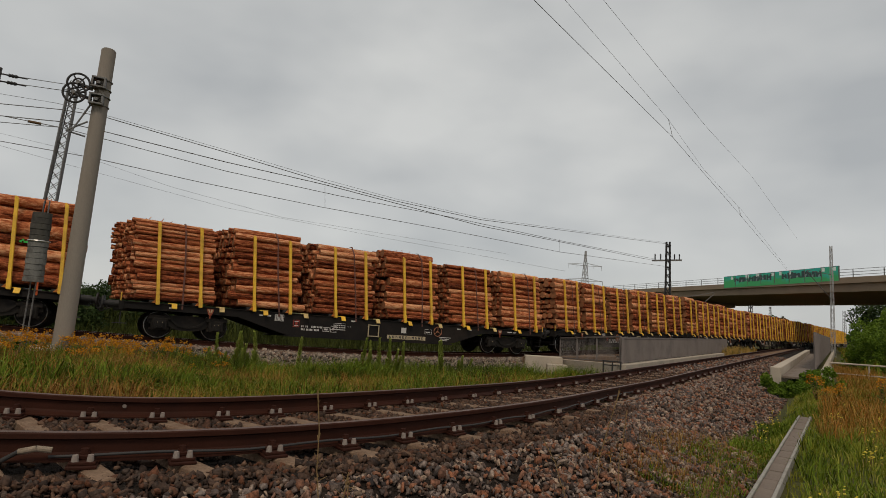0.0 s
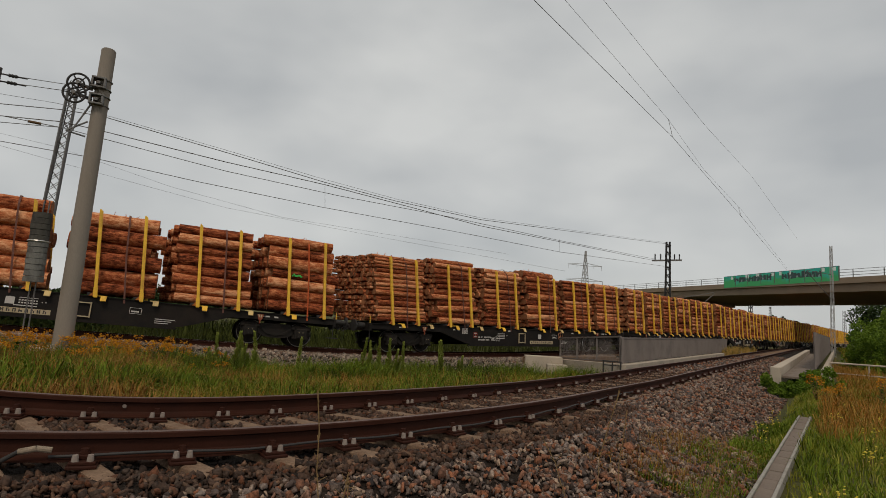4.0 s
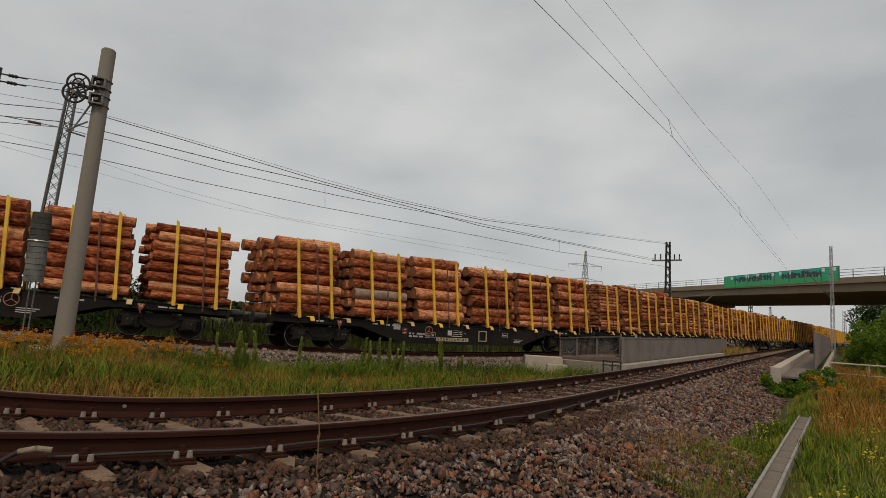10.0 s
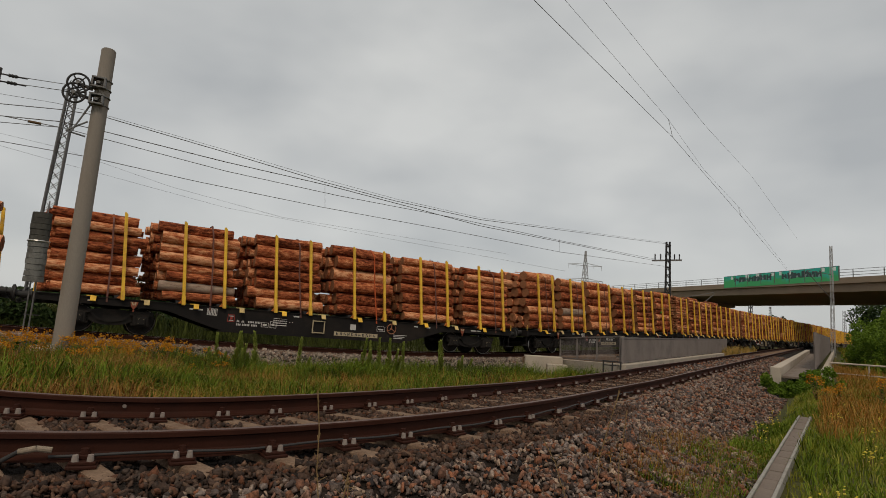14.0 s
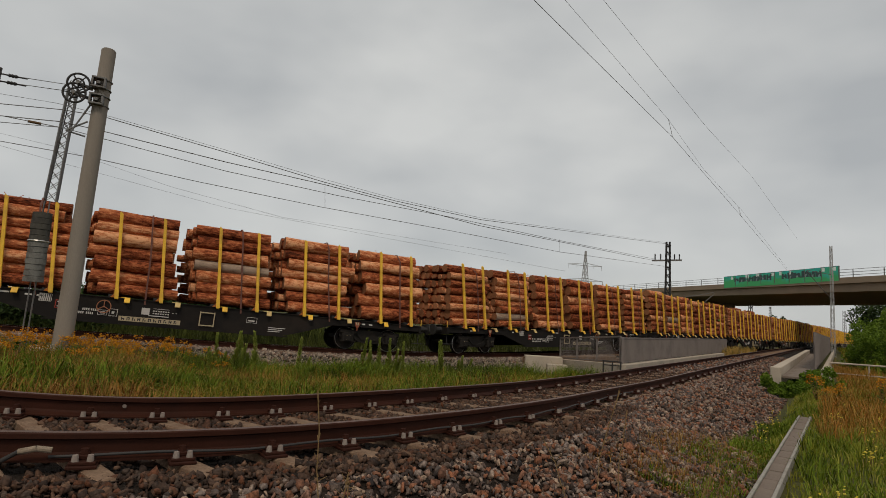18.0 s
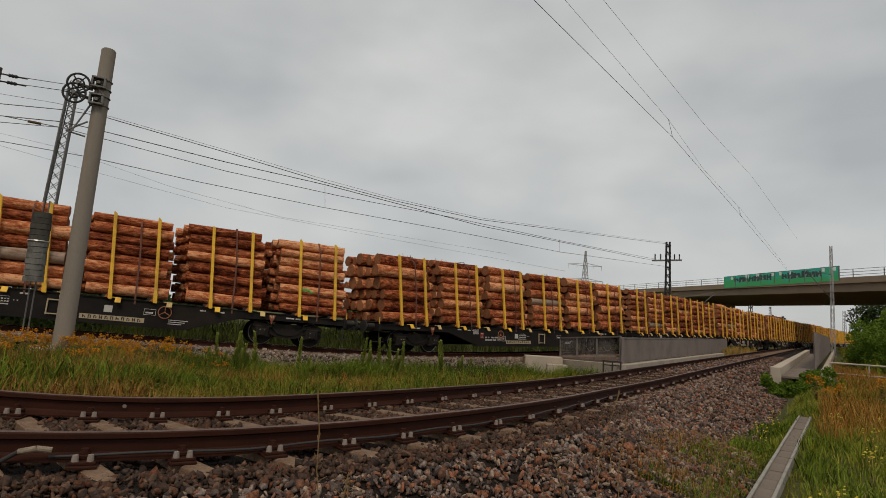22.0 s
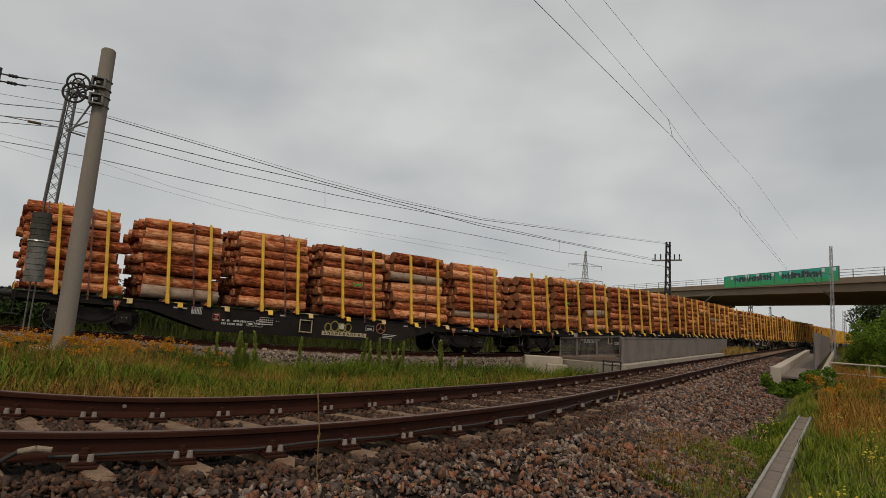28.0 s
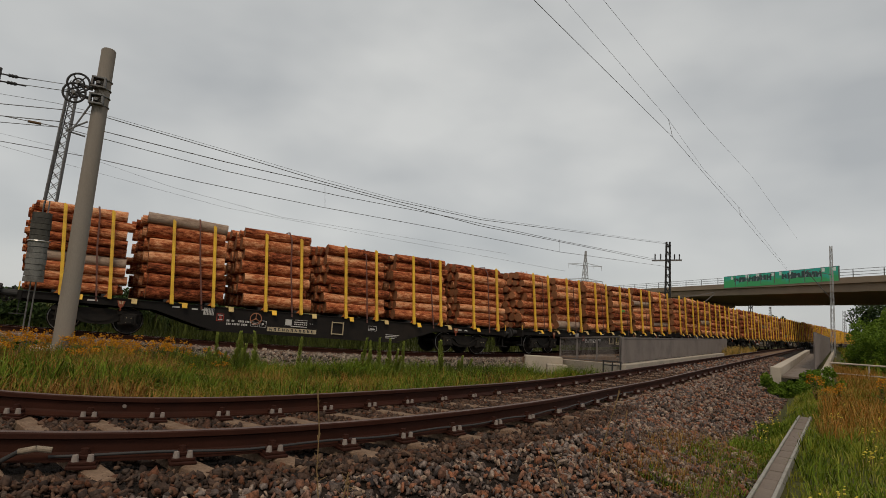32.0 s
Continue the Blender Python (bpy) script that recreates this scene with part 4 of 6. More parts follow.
# ---- masts, wires and the bridge ----
def lattice(bm, w0, w1, z0, z1, n, t=0.035, sides=4):
    """Four angle posts joined by crossed bars, tapering from w0 to w1."""
    def c(k, z):
        w = (w0 + (w1 - w0) * (z - z0) / (z1 - z0)) / 2
        return Vector(((-w, w, w, -w)[k % 4], (-w, -w, w, w)[k % 4], z))
    for k in range(4):
        bar(bm, c(k, z0), c(k, z1), t * 1.6, t * 1.6)
    zs = [z0 + (z1 - z0) * i / n for i in range(n + 1)]
    for k in range(sides):
        for a, b in zip(zs, zs[1:]):
            bar(bm, c(k, a), c(k + 1, b), t * 0.6, t * 0.6)
            bar(bm, c(k + 1, a), c(k, b), t * 0.6, t * 0.6)
    return bm


def concrete_mast():
    m = thing("catenary_mast", pose(-9.32, 14.28, -0.6, 0, 1.1, 22), "round grey spun-concrete catenary mast with tensioning wheels", "mast")
    bm = bmesh.new()
    rod(bm, (0, 0, 0), (0, 0, 8.36), 0.222, 28, 0.172)
    bmesh.ops.bevel(bm, geom=[e for e in bm.edges if all(v.co.z > 8 for v in e.verts)], offset=0.03, segments=2, affect="EDGES")
    part("pole", bm, M_POLE, m, "tapered grey concrete pole")
    for z in (6.75, 7.2):
        bm = bmesh.new()
        for q in (z, z + 0.24):
            box(bm, -0.23, 0.1, -0.31, -0.12, q, q + 0.05, 0.008)
            ring(bm, Matrix.Translation((0, 0, q + 0.025)) @ Matrix.Rotation(math.pi / 2, 4, "X"), 0.195, 0.016, 24, 6)
        for x in (-0.23, 0.05):
            box(bm, x, x + 0.05, -0.31, -0.12, z + 0.05, z + 0.24, 0.008)
        box(bm, -0.12, -0.02, -0.29, -0.15, z + 0.1, z + 0.18, 0.008)
        part("clamp", bm, M_STEEL, m, "grey steel clamp round the pole")
    for z, x in ((7.22, -0.5), (6.95, -0.56)):
        bm = bmesh.new()
        bar(bm, (-0.2, -0.1, z - 0.05), (x, -0.25, z), 0.07, 0.07)
        rod(bm, (x, -0.36, z), (x, -0.14, z), 0.05, 10)
        part("bracket", bm, M_STEEL, m)
        bm = bmesh.new()
        mm = Matrix.Translation((x, -0.25, z))
        ring(bm, mm, 0.25, 0.028, 26, 6)
        ring(bm, mm, 0.12, 0.024, 18, 6)
        for k in range(5):
            a = 1.2566 * k + z
            rod(bm, mm @ Vector((0.05 * math.cos(a), 0, 0.05 * math.sin(a))), mm @ Vector((0.25 * math.cos(a), 0, 0.25 * math.sin(a))), 0.016, 6)
        part("tension_wheel", bm, M_BLACK, m, "spoked iron tensioning wheel")
    bm = bmesh.new()
    for a, b in (((-0.2, -0.1, 6.3), (-0.62, -0.2, 5.95)), ((-0.2, -0.1, 5.9), (-0.62, -0.2, 5.95)), ((-0.2, -0.1, 6.75), (-0.5, -0.2, 5.95))):
        rod(bm, a, b, 0.022, 6)
    part("stay", bm, M_STEEL, m)
    return m


concrete_mast()


def weights():
    w = thing("tension_weight", pose(-9.87, 13.75, 1.5, 0, 0, 30), "stack of grey concrete tensioning weights on a rope", "weight")
    for k in range(12):
        bm = bmesh.new()
        rod(bm, (0, 0, 0.142 * k), (0, 0, 0.142 * k + 0.132), 0.215 - 0.006 * (k % 3), 18)
        part("weight_disc", bm, M_WEIGHT if k < 7 else M_WEIGHT_OLD, w, "" if k < 7 else "soot-blackened weight disc")
    bm = rod(bmesh.new(), (0, 0, 1.7), (0.25, 0.0, 5.2), 0.012, 6)
    part("rope", bm, M_BLACK, w)
    bm = bmesh.new()
    ring(bm, Matrix.Translation((0, 0, 0.99)) @ Matrix.Rotation(math.pi / 2, 4, "X"), 0.225, 0.018, 20, 6)
    part("band", bm, M_WHEEL, w, "bright steel band")
    g = thing("guide_rod", pose(-9.92, 13.75, -0.5), "thin steel guide rods beside the tensioning weights", "rod")
    for x in (-0.05, 0.08):
        bm = rod(bmesh.new(), (x, 0, 0), (x + 0.1, 0, 4.0), 0.018, 6)
        part("rod", bm, M_STEEL, g)


M_WEIGHT_OLD = mat("blackened_weight_concrete", (0.075, 0.07, 0.06), 0.9, 0.4, 5, 50, 0.4, 0.005, dirt=(0.035, 0.032, 0.03), dirt_amount=0.8)
M_WEIGHT = mat("weathered_weight_concrete", (0.17, 0.165, 0.15), 0.9, 0.3, 5, 50, 0.4, 0.005, dirt=(0.07, 0.065, 0.06), dirt_amount=0.8)
weights()

M_INSUL = mat("brown_glazed_ceramic", (0.11, 0.06, 0.02), 0.4, 0.2, 8, 40, 0)
mast = thing("lattice_mast", pose(-19.08, 26.46, -0.96, 0, 2.6, 30), "slender steel lattice mast behind the train", "mast")
part("lattice", lattice(bmesh.new(), 0.58, 0.37, 0, 12.2, 24, 0.044), M_STEEL, mast)
bm = bmesh.new()
bar(bm, (-2.36, 0, 10.2), (0.13, 0, 10.26), 0.03, 0.03)
part("arm", bm, M_STEEL, mast)
bm = bmesh.new()
rod(bm, (-1.48, 0, 10.21), (-0.97, 0, 10.22), 0.065, 10)
part("insulator", bm, M_INSUL, mast, "brown insulator")


def steel_mast(x, y, z0, h, arm, label, turn=30.0, w=0.45, material=None, t=0.05):
    m = thing("lattice_mast", pose(x, y, z0, 0, 0, turn), label, "mast", "catenary masts")
    part("lattice", lattice(bmesh.new(), w * 1.3, w * 0.75, 0, h, max(8, int(h * 1.3)), t), material or M_STEEL, m)
    if arm:
        bm = bmesh.new()
        bar(bm, (-arm, 0, h - 1.95), (arm * 0.85, 0, h - 1.85), 0.16, 0.16)
        part("crossarm", bm, M_STEEL, m)
        for k in (-0.8, -0.45, 0.4, 0.7):
            bm = rod(bmesh.new(), (arm * k, 0, h - 1.85), (arm * k, 0, h - 1.25), 0.06, 8)
            part("insulator", bm, M_BLACK, m, "dark insulator")
        bm = bmesh.new()
        bar(bm, (0.2, 0, h - 5.9), (4.3, 0.3, h - 5.0), 0.06, 0.06)
        bar(bm, (0.2, 0, h - 9.2), (4.4, 0.3, h - 5.1), 0.06, 0.06)
        part("cantilever", bm, M_STEEL, m)
    return m


steel_mast(23.1, 57.5, -0.6, 10.9, 1.55, "dark steel lattice catenary mast with crossarm and insulators", -18, 0.42, M_BLACK, 0.08)
m2 = steel_mast(39.9, 57.52, -1.0, 11.9, 0, "slim steel lattice mast standing before the road bridge", 35, 0.24, M_GALV, 0.022)
bm = bmesh.new()
bar(bm, (-0.2, 0, 6.4), (-4.2, 0.6, 8.9), 0.05, 0.05)
bar(bm, (-0.2, 0, 8.9), (-4.2, 0.6, 9.0), 0.05, 0.05)
part("cantilever", bm, M_STEEL, m2)
for x, y, h in ((54.6, 99.5, 9.0), (98.0, 168.0, 11.0), (118.0, 195.0, 9.5), (121.0, 198.0, 8.5), (100.0, 140.0, 9.5)):
    steel_mast(x, y, -0.8, h, 0, "distant steel lattice mast beyond the bridge", 10, 0.5)


def pylon(x, y, h):
    m = thing("power_pylon", pose(x, y, -1, 0, 0, 15), "tall grey lattice power pylon in the distance", "pylon")
    part("tower", lattice(bmesh.new(), 7.5, 0.6, 0, h, 12, 0.22), M_GALV, m)
    for z, r in ((h - 10.0, 13.0), (h - 20.5, 14.0)):
        bm = bmesh.new()
        for s in (-1, 1):
            bar(bm, (0, 0, z + 1.6), (s * r, 0, z), 0.28, 0.28)
            bar(bm, (0, 0, z - 0.4), (s * r, 0, z), 0.28, 0.28)
            bar(bm, (s * r * 0.5, 0, z + 0.8), (s * r * 0.5, 0, z - 2.0), 0.16, 0.16)
            bar(bm, (s * r * 0.97, 0, z), (s * r * 0.97, 0, z - 2.8), 0.2, 0.2)
        part("crossarm", bm, M_GALV, m)
    return m


pylon(98.7, 387.6, 54.0)

# ---- overhead wires ----
def wire(pts, r, label, sag=0.0, name="overhead_wire", material=None):
    cu = bpy.data.curves.new(name, "CURVE")
    cu.dimensions, cu.bevel_depth, cu.bevel_resolution = "3D", r, 1
    sp = cu.splines.new("POLY")
    full = []
    for (a, b) in zip(pts, pts[1:]):
        a, b = Vector(a), Vector(b)
        for i in range(8):
            u = i / 8
            full.append(a.lerp(b, u) - Vector((0, 0, sag * 4 * u * (1 - u))))
    full.append(Vector(pts[-1]))
    sp.points.add(len(full) - 1)
    for q, p in zip(sp.points, full):
        q.co = (*p, 1)
    cu.materials.append(material or M_WIRE)
    return thing(name, Matrix(), label, "wire", "overhead wires", data=cu)


wire([(0.65, 6.96, 5.75), (1.08, 7.52, 5.75), (5.26, 12.89, 5.75), (11.26, 21.12, 5.7), (22.39, 36.5, 5.6)], 0.0048, "contact wire over the empty track")
wire([(1.4, 8.82, 7.0), (1.93, 9.53, 7.0), (5.5, 13.74, 6.5), (7.86, 16.9, 6.2), (12.36, 23.16, 6.4), (24.62, 40.12, 6.2)], 0.0035, "carrier wire over the empty track")
wire([(2.4, 10.27, 8.0), (3.05, 11.09, 8.0), (8.0, 17.02, 7.6), (12.26, 22.19, 7.6), (21.67, 34.13, 7.2)], 0.004, "thin feeder wire over the empty track")
wire([(-9.72, 13.86, 6.66), (-10.25, 14.51, 6.8), (-11.35, 14.06, 6.77), (-13.25, 13.35, 6.71)], 0.009, "wire to the tensioning wheel")
wire([(-9.78, 13.83, 6.42), (-10.36, 14.47, 6.62), (-11.43, 14.02, 6.57), (-13.23, 13.37, 6.47)], 0.009, "wire to the tensioning wheel")
wire([(-14.94, 15.73, 6.62), (-13.47, 16.33, 6.79), (-12.04, 16.96, 6.93), (-11.08, 17.4, 6.94), (-7.73, 19.16, 6.48), (-4.62, 21.01, 6.05), (-2.05, 22.72, 5.84), (1.63, 25.55, 5.78), (20.34, 50.94, 9.09)], 0.013, "carrier wire above the train")
wire([(-14.91, 15.76, 6.29), (-13.44, 16.36, 6.43), (-12.01, 16.98, 6.55), (-11.04, 17.43, 6.47), (-7.7, 19.17, 6.14), (-4.61, 21.01, 5.96), (-1.6, 23.07, 5.72), (1.64, 25.55, 5.49), (18.76, 49.45, 7.29)], 0.014, "contact wire above the train")
wire([(-14.9, 15.78, 6.13), (-13.42, 16.38, 6.24), (-11.99, 16.99, 6.37), (-11.01, 17.45, 6.23), (-7.67, 19.18, 5.82), (-4.11, 21.34, 5.63), (0.32, 24.47, 5.61), (6.5, 29.91, 5.63), (18.76, 49.45, 7.44)], 0.011, "wire above the train")
wire([(-14.87, 15.8, 5.85), (-13.37, 16.42, 5.67), (-11.23, 17.35, 5.57), (-8.42, 18.76, 5.3), (-4.64, 20.97, 5.08), (0.35, 24.47, 5.01), (6.12, 29.48, 5.01), (20.36, 50.94, 7.01)], 0.011, "lower feeder wire beside the train")
wire([(-14.96, 15.71, 6.86), (-13.5, 16.31, 7.09), (-12.19, 16.88, 7.1), (-10.8, 17.54, 6.97), (-7.74, 19.15, 6.56), (-4.63, 21.01, 6.16), (-2.06, 22.72, 5.93), (1.63, 25.55, 5.86), (20.34, 50.94, 9.19)], 0.006, "thin earth wire above the train")
wire([(-51.33, 62.88, 19.24), (-46.82, 65.87, 18.84), (-35.92, 72.08, 16.12), (-22.59, 77.81, 13.84), (10.12, 86.37, 11.56)], 0.014, "faint distant power line")
wire([(-51.2, 62.99, 17.82), (-44.18, 67.53, 16.67), (-29.5, 75.07, 14.25), (-7.06, 82.51, 12.21), (19.37, 88.52, 9.65)], 0.014, "faint distant power line")
BRIDGE_A, BRIDGE_B = Vector((58.6, 40.0, 0)), Vector((24.0, 168.0, 0))


def road_bridge():
    d = BRIDGE_B - BRIDGE_A
    L, ang = d.length, math.degrees(math.atan2(d.y, d.x))
    b = thing("road_bridge", pose(BRIDGE_A.x, BRIDGE_A.y, 0, 0, 0, ang), "beige concrete road bridge with railings over the tracks", "bridge")
    # x along the bridge, +y towards the viewer
    bm = bmesh.new()
    prof = [(0.0, 9.15), (0.0, 8.42), (-0.45, 8.37), (-0.55, 7.4), (-1.6, 7.35), (-13.2, 6.55), (-13.4, 8.25), (-14.0, 8.3), (-14.0, 9.15), (-13.7, 9.2), (-0.3, 9.2)]
    a = [bm.verts.new((-40, y, z)) for y, z in prof]
    c = [bm.verts.new((L, y, z)) for y, z in prof]
    bm.faces.new(a)
    bm.faces.new(c[::-1])
    for i in range(len(prof)):
        j = (i + 1) % len(prof)
        bm.faces.new((a[i], c[i], c[j], a[j]))
    bmesh.ops.recalc_face_normals(bm, faces=bm.faces[:])
    part("deck", bm, M_BRIDGE, b, "beige concrete deck with edge beam")
    for x in (63.0, 22.0, -18.0, 100.0):
        bm = bmesh.new()
        box(bm, x - 0.6, x + 0.6, -11.0, -3.0, -2.0, 6.75, 0.1)
        part("pier", bm, M_BRIDGE, b)
        bm = box(bmesh.new(), x - 0.9, x + 0.9, -11.8, -2.2, 6.1, 6.77, 0.05)
        part("pier_cap", bm, M_BRIDGE, b)
    for k in range(44):
        x = -38 + k * 3.8
        bm = bar(bmesh.new(), (x, -0.15, 9.15), (x, -0.15, 10.15), 0.07, 0.07)
        part("railing_post", bm, M_STEEL, b)
    for z in (9.45, 9.8, 10.15):
        bm = bar(bmesh.new(), (-40, -0.15, z), (L, -0.15, z), 0.05, 0.05)
        part("railing_bar", bm, M_STEEL, b)
    bm = box(bmesh.new(), -40, L, -13.8, -13.7, 9.2, 9.9)
    part("crash_barrier", bm, M_STEEL, b)
    return b, L


bridge, BL = road_bridge()


def noise_wall():
    """Painted screen on the bridge railing: eight panels in a frame."""
    d = (BRIDGE_B - BRIDGE_A).normalized()
    ang = math.degrees(math.atan2(d.y, d.x))
    w = thing("screen_wall", pose(BRIDGE_A.x, BRIDGE_A.y, 0, 0, 0, ang) @ pose(SCREEN0, -0.02, 9.0), "green and turquoise painted screen with graffiti on the bridge", "screen")
    n, pw = 8, SCREENL / 8

    def top(x):
        return 1.65 - 0.33 * x / SCREENL

    def low(x):
        return -0.2 - 0.25 * x / SCREENL

    R = random.Random(4)
    for k in range(n):
        bm = prism(bmesh.new(), [(k * pw + 0.04, low(k * pw)), ((k + 1) * pw - 0.04, low((k + 1) * pw)), ((k + 1) * pw - 0.04, top((k + 1) * pw)), (k * pw + 0.04, top(k * pw))], 0, 0.06)
        part("panel", bm, M_SCREEN, w)
        bm = box(bmesh.new(), k * pw - 0.04, k * pw + 0.04, -0.02, 0.1, -0.1, top(k * pw))
        part("panel_post", bm, M_STEEL, w)
    bm = bar(bmesh.new(), (0, 0.04, top(0)), (SCREENL, 0.04, top(SCREENL)), 0.06, 0.05)
    part("top_rail", bm, M_STEEL, w)
    for g0, g1 in ((0.12, 0.42), (0.53, 0.84)):
        x = g0 * SCREENL
        while x < g1 * SCREENL:
            ww = R.uniform(0.8, 1.25)
            q = top(x) / 2.5
            z0, z1 = q * R.uniform(0.6, 0.8), q * R.uniform(1.75, 2.15)
            for a, b, c, d, mt in ((0.0, 0.34, 0, 1, M_GRAF), (0.62, 1.02, 0, 1, M_GRAF), (0.3, 0.66, R.uniform(0, 0.5), R.uniform(0.65, 1), M_GRAF), (0.34, 0.6, 0.1, R.uniform(0.3, 0.5), M_GRAF2)):
                bm = bmesh.new()
                sl = R.uniform(-0.1, 0.12)
                y0 = 0.068 if mt is M_GRAF2 else 0.06
                prism(bm, [(x + a * ww, z0 + c * (z1 - z0)), (x + b * ww, z0 + c * (z1 - z0) + sl), (x + b * ww + sl, z0 + d * (z1 - z0)), (x + a * ww + sl, z0 + d * (z1 - z0) - sl)], y0, y0 + 0.006 + 0.002 * a)
                part("graffiti_shape", bm, mt, w)
            x += ww + R.uniform(0.0, 0.1)
    for x in (0.02, 0.1, 0.36, 0.44, 0.5, 0.64, 0.74, 0.9):
        bm = box(bmesh.new(), x * SCREENL, x * SCREENL + R.uniform(0.3, 0.7), 0.06, 0.066, top(x * SCREENL) - 0.55, top(x * SCREENL) - 0.08)
        part("graffiti_shape", bm, M_GRAF3, w)


SCREEN0, SCREENL = 32.1, 19.6
M_SCREEN = bpy.data.materials.new("painted_screen")
M_SCREEN.use_nodes = True
nt = M_SCREEN.node_tree
tc, sep, rp, nz, ad = (nt.nodes.new(k) for k in ("ShaderNodeTexCoord", "ShaderNodeSeparateXYZ", "ShaderNodeValToRGB", "ShaderNodeTexNoise", "ShaderNodeMath"))
nz.inputs["Scale"].default_value = 1.1
ad.operation = "MULTIPLY_ADD"
ad.inputs[1].default_value = 0.28
nt.links.new(tc.outputs["Object"], sep.inputs[0])
nt.links.new(tc.outputs["Object"], nz.inputs["Vector"])
nt.links.new(sep.outputs["Z"], ad.inputs[0])
nt.links.new(nz.outputs["Fac"], ad.inputs[2])
nt.links.new(ad.outputs[0], rp.inputs[0])
rp.color_ramp.elements[0].position, rp.color_ramp.elements[0].color = 0.55, (0.05, 0.40, 0.13, 1)
rp.color_ramp.elements[1].position, rp.color_ramp.elements[1].color = 1.0, (0.03, 0.46, 0.40, 1)
nt.links.new(rp.outputs[0], nt.nodes["Principled BSDF"].inputs["Base Color"])
nt.nodes["Principled BSDF"].inputs["Roughness"].default_value = 0.6
M_GRAF = mat("dark_graffiti", (0.05, 0.08, 0.08), 0.6, 0.4, 3, 20, 0)
M_GRAF2 = mat("grey_graffiti", (0.22, 0.28, 0.28), 0.6, 0.4, 3, 20, 0)
M_GRAF3 = mat("white_graffiti", (0.7, 0.8, 0.74), 0.6, 0.2, 3, 20, 0)
noise_wall()

# ---- parapets and fences of the underpass ----
def kerb(path, s0, s1, side, w, top, depth, name, label, step=1.0):
    V, F = sweep(path, [(w / 2, -depth), (w / 2, top - 0.02), (w / 2 - 0.02, top), (-w / 2 + 0.02, top), (-w / 2, top - 0.02), (-w / 2, -depth)][::-1], s0, s1, step, side)
    thing(name, Matrix(), label, "kerb", kind="structure", data=raw_mesh(name, V, F, M_CONC))


def bar_fence(path, s0, s1, side, z0, h, n, label, gap=0.11, thick=0.05):
    f = thing("fence", Matrix(), label, "fence")
    ss = np.linspace(s0, s1, n + 1)
    for s in ss:
        p = path.at(s, side, z0)
        bm = bar(bmesh.new(), p, p + np.array([0, 0, h]), 0.07, 0.07)
        part("post", bm, M_MESH, f)
    for a, b in zip(ss, ss[1:]):
        for z, t in ((h - 0.02, 0.06), (0.06, 0.05)):
            bm = bar(bmesh.new(), path.at(a, side, z0 + z), path.at(b, side, z0 + z), t, t)
            part("rail_bar", bm, M_MESH, f)
        bm = bmesh.new()
        k = max(2, int((b - a) / gap))
        for i in range(1, k):
            p = path.at(a + (b - a) * i / k, side, z0 + 0.07)
            bar(bm, p, p + np.array([0, 0, h - 0.1]), thick, thick * 0.6)
        part("infill", bm, M_MESH, f, "close grey bars between the posts")["kind"] = "stuff"
    return f


class Straight:
    """A straight line from a to b, with the same calls as a track path."""
    def __init__(self, a, b):
        self.a, self.d = np.array(a, float), np.array(b, float) - np.array(a, float)
        self.length = float(np.linalg.norm(self.d))
        self.d /= self.length

    def at(self, s, side=0.0, up=0.0):
        n = np.array([-self.d[1], self.d[0], 0])
        return self.a + self.d * s + n * side + np.array([0, 0, up])

    def heading(self, s):
        return math.atan2(self.d[1], self.d[0])


KERB = Straight((6.9, 21.2, -0.1), (26.15, 49.25, -0.1))
WING = Straight((6.85, 21.35, -0.1), (5.95, 27.7, -0.42))
WALK = Straight((11.58, 19.56, 0.2), (45.5, 69.5, 0.2))
RAILING = Straight((16.26, 24.6, -0.08), (46.76, 68.0, -0.05))


def on_walk(s, side, up):
    return Matrix.Translation(WALK.at(s, side, up)) @ Matrix.Rotation(WALK.heading(s), 4, "Z")


kerb(KERB, -0.2, KERB.length, 0, 0.32, 0.0, 0.9, "parapet_kerb", "pale concrete kerb beside the empty track")
bar_fence(KERB, 0.0, 26.0, 0.05, 0.0, 0.97, 8, "grey steel bar fence on the kerb of the underpass", 0.08)
kerb(WING, 0.0, WING.length + 0.1, 0, 0.3, 0.0, 1.0, "parapet_kerb", "pale concrete wing wall under the bar fence")
bar_fence(WING, 0.05, WING.length, 0, 0.0, 1.02, 3, "grey steel bar fence on the wing wall", 0.09, 0.011)
block = thing("concrete_block", pose(4.95, 26.7, -1.3, 0, 0, -4), "pale stepped concrete block beside the train track", "block")
part("step", box(bmesh.new(), -0.85, 0.85, -0.4, 0.4, 0, 1.02, 0.02), M_CONC, block)
part("step", box(bmesh.new(), 0.1, 1.0, -0.9, -0.4, 0, 0.72, 0.02), M_CONC, block)
slab_e = thing("kerb_slab", on_path(TRAIN, 18.6, -2.15, -0.3), "dark grey concrete edge slab of the train underpass", "slab", data=mesh_of("kerb_slab", box(bmesh.new(), -1.6, 6.0, -0.2, 0.2, -0.3, 0.26, 0.02), M_SLEEPER))
kerb(WALK, 0.0, 44.0, 0, 0.3, 0.0, 0.9, "parapet_kerb", "pale concrete kerb along the walkway")
kerb(RAILING, -2.5, RAILING.length, -0.35, 0.2, 0.12, 0.9, "parapet_kerb", "pale outer kerb of the walkway")
walkway = thing("walkway", Matrix(), "narrow walkway of pale concrete slabs beside the track", "walkway", kind="structure")
SLAB = mesh_of("slab", box(bmesh.new(), -0.43, 0.43, -0.45, 0.45, -0.08, 0.0, 0.01), M_TROUGH)
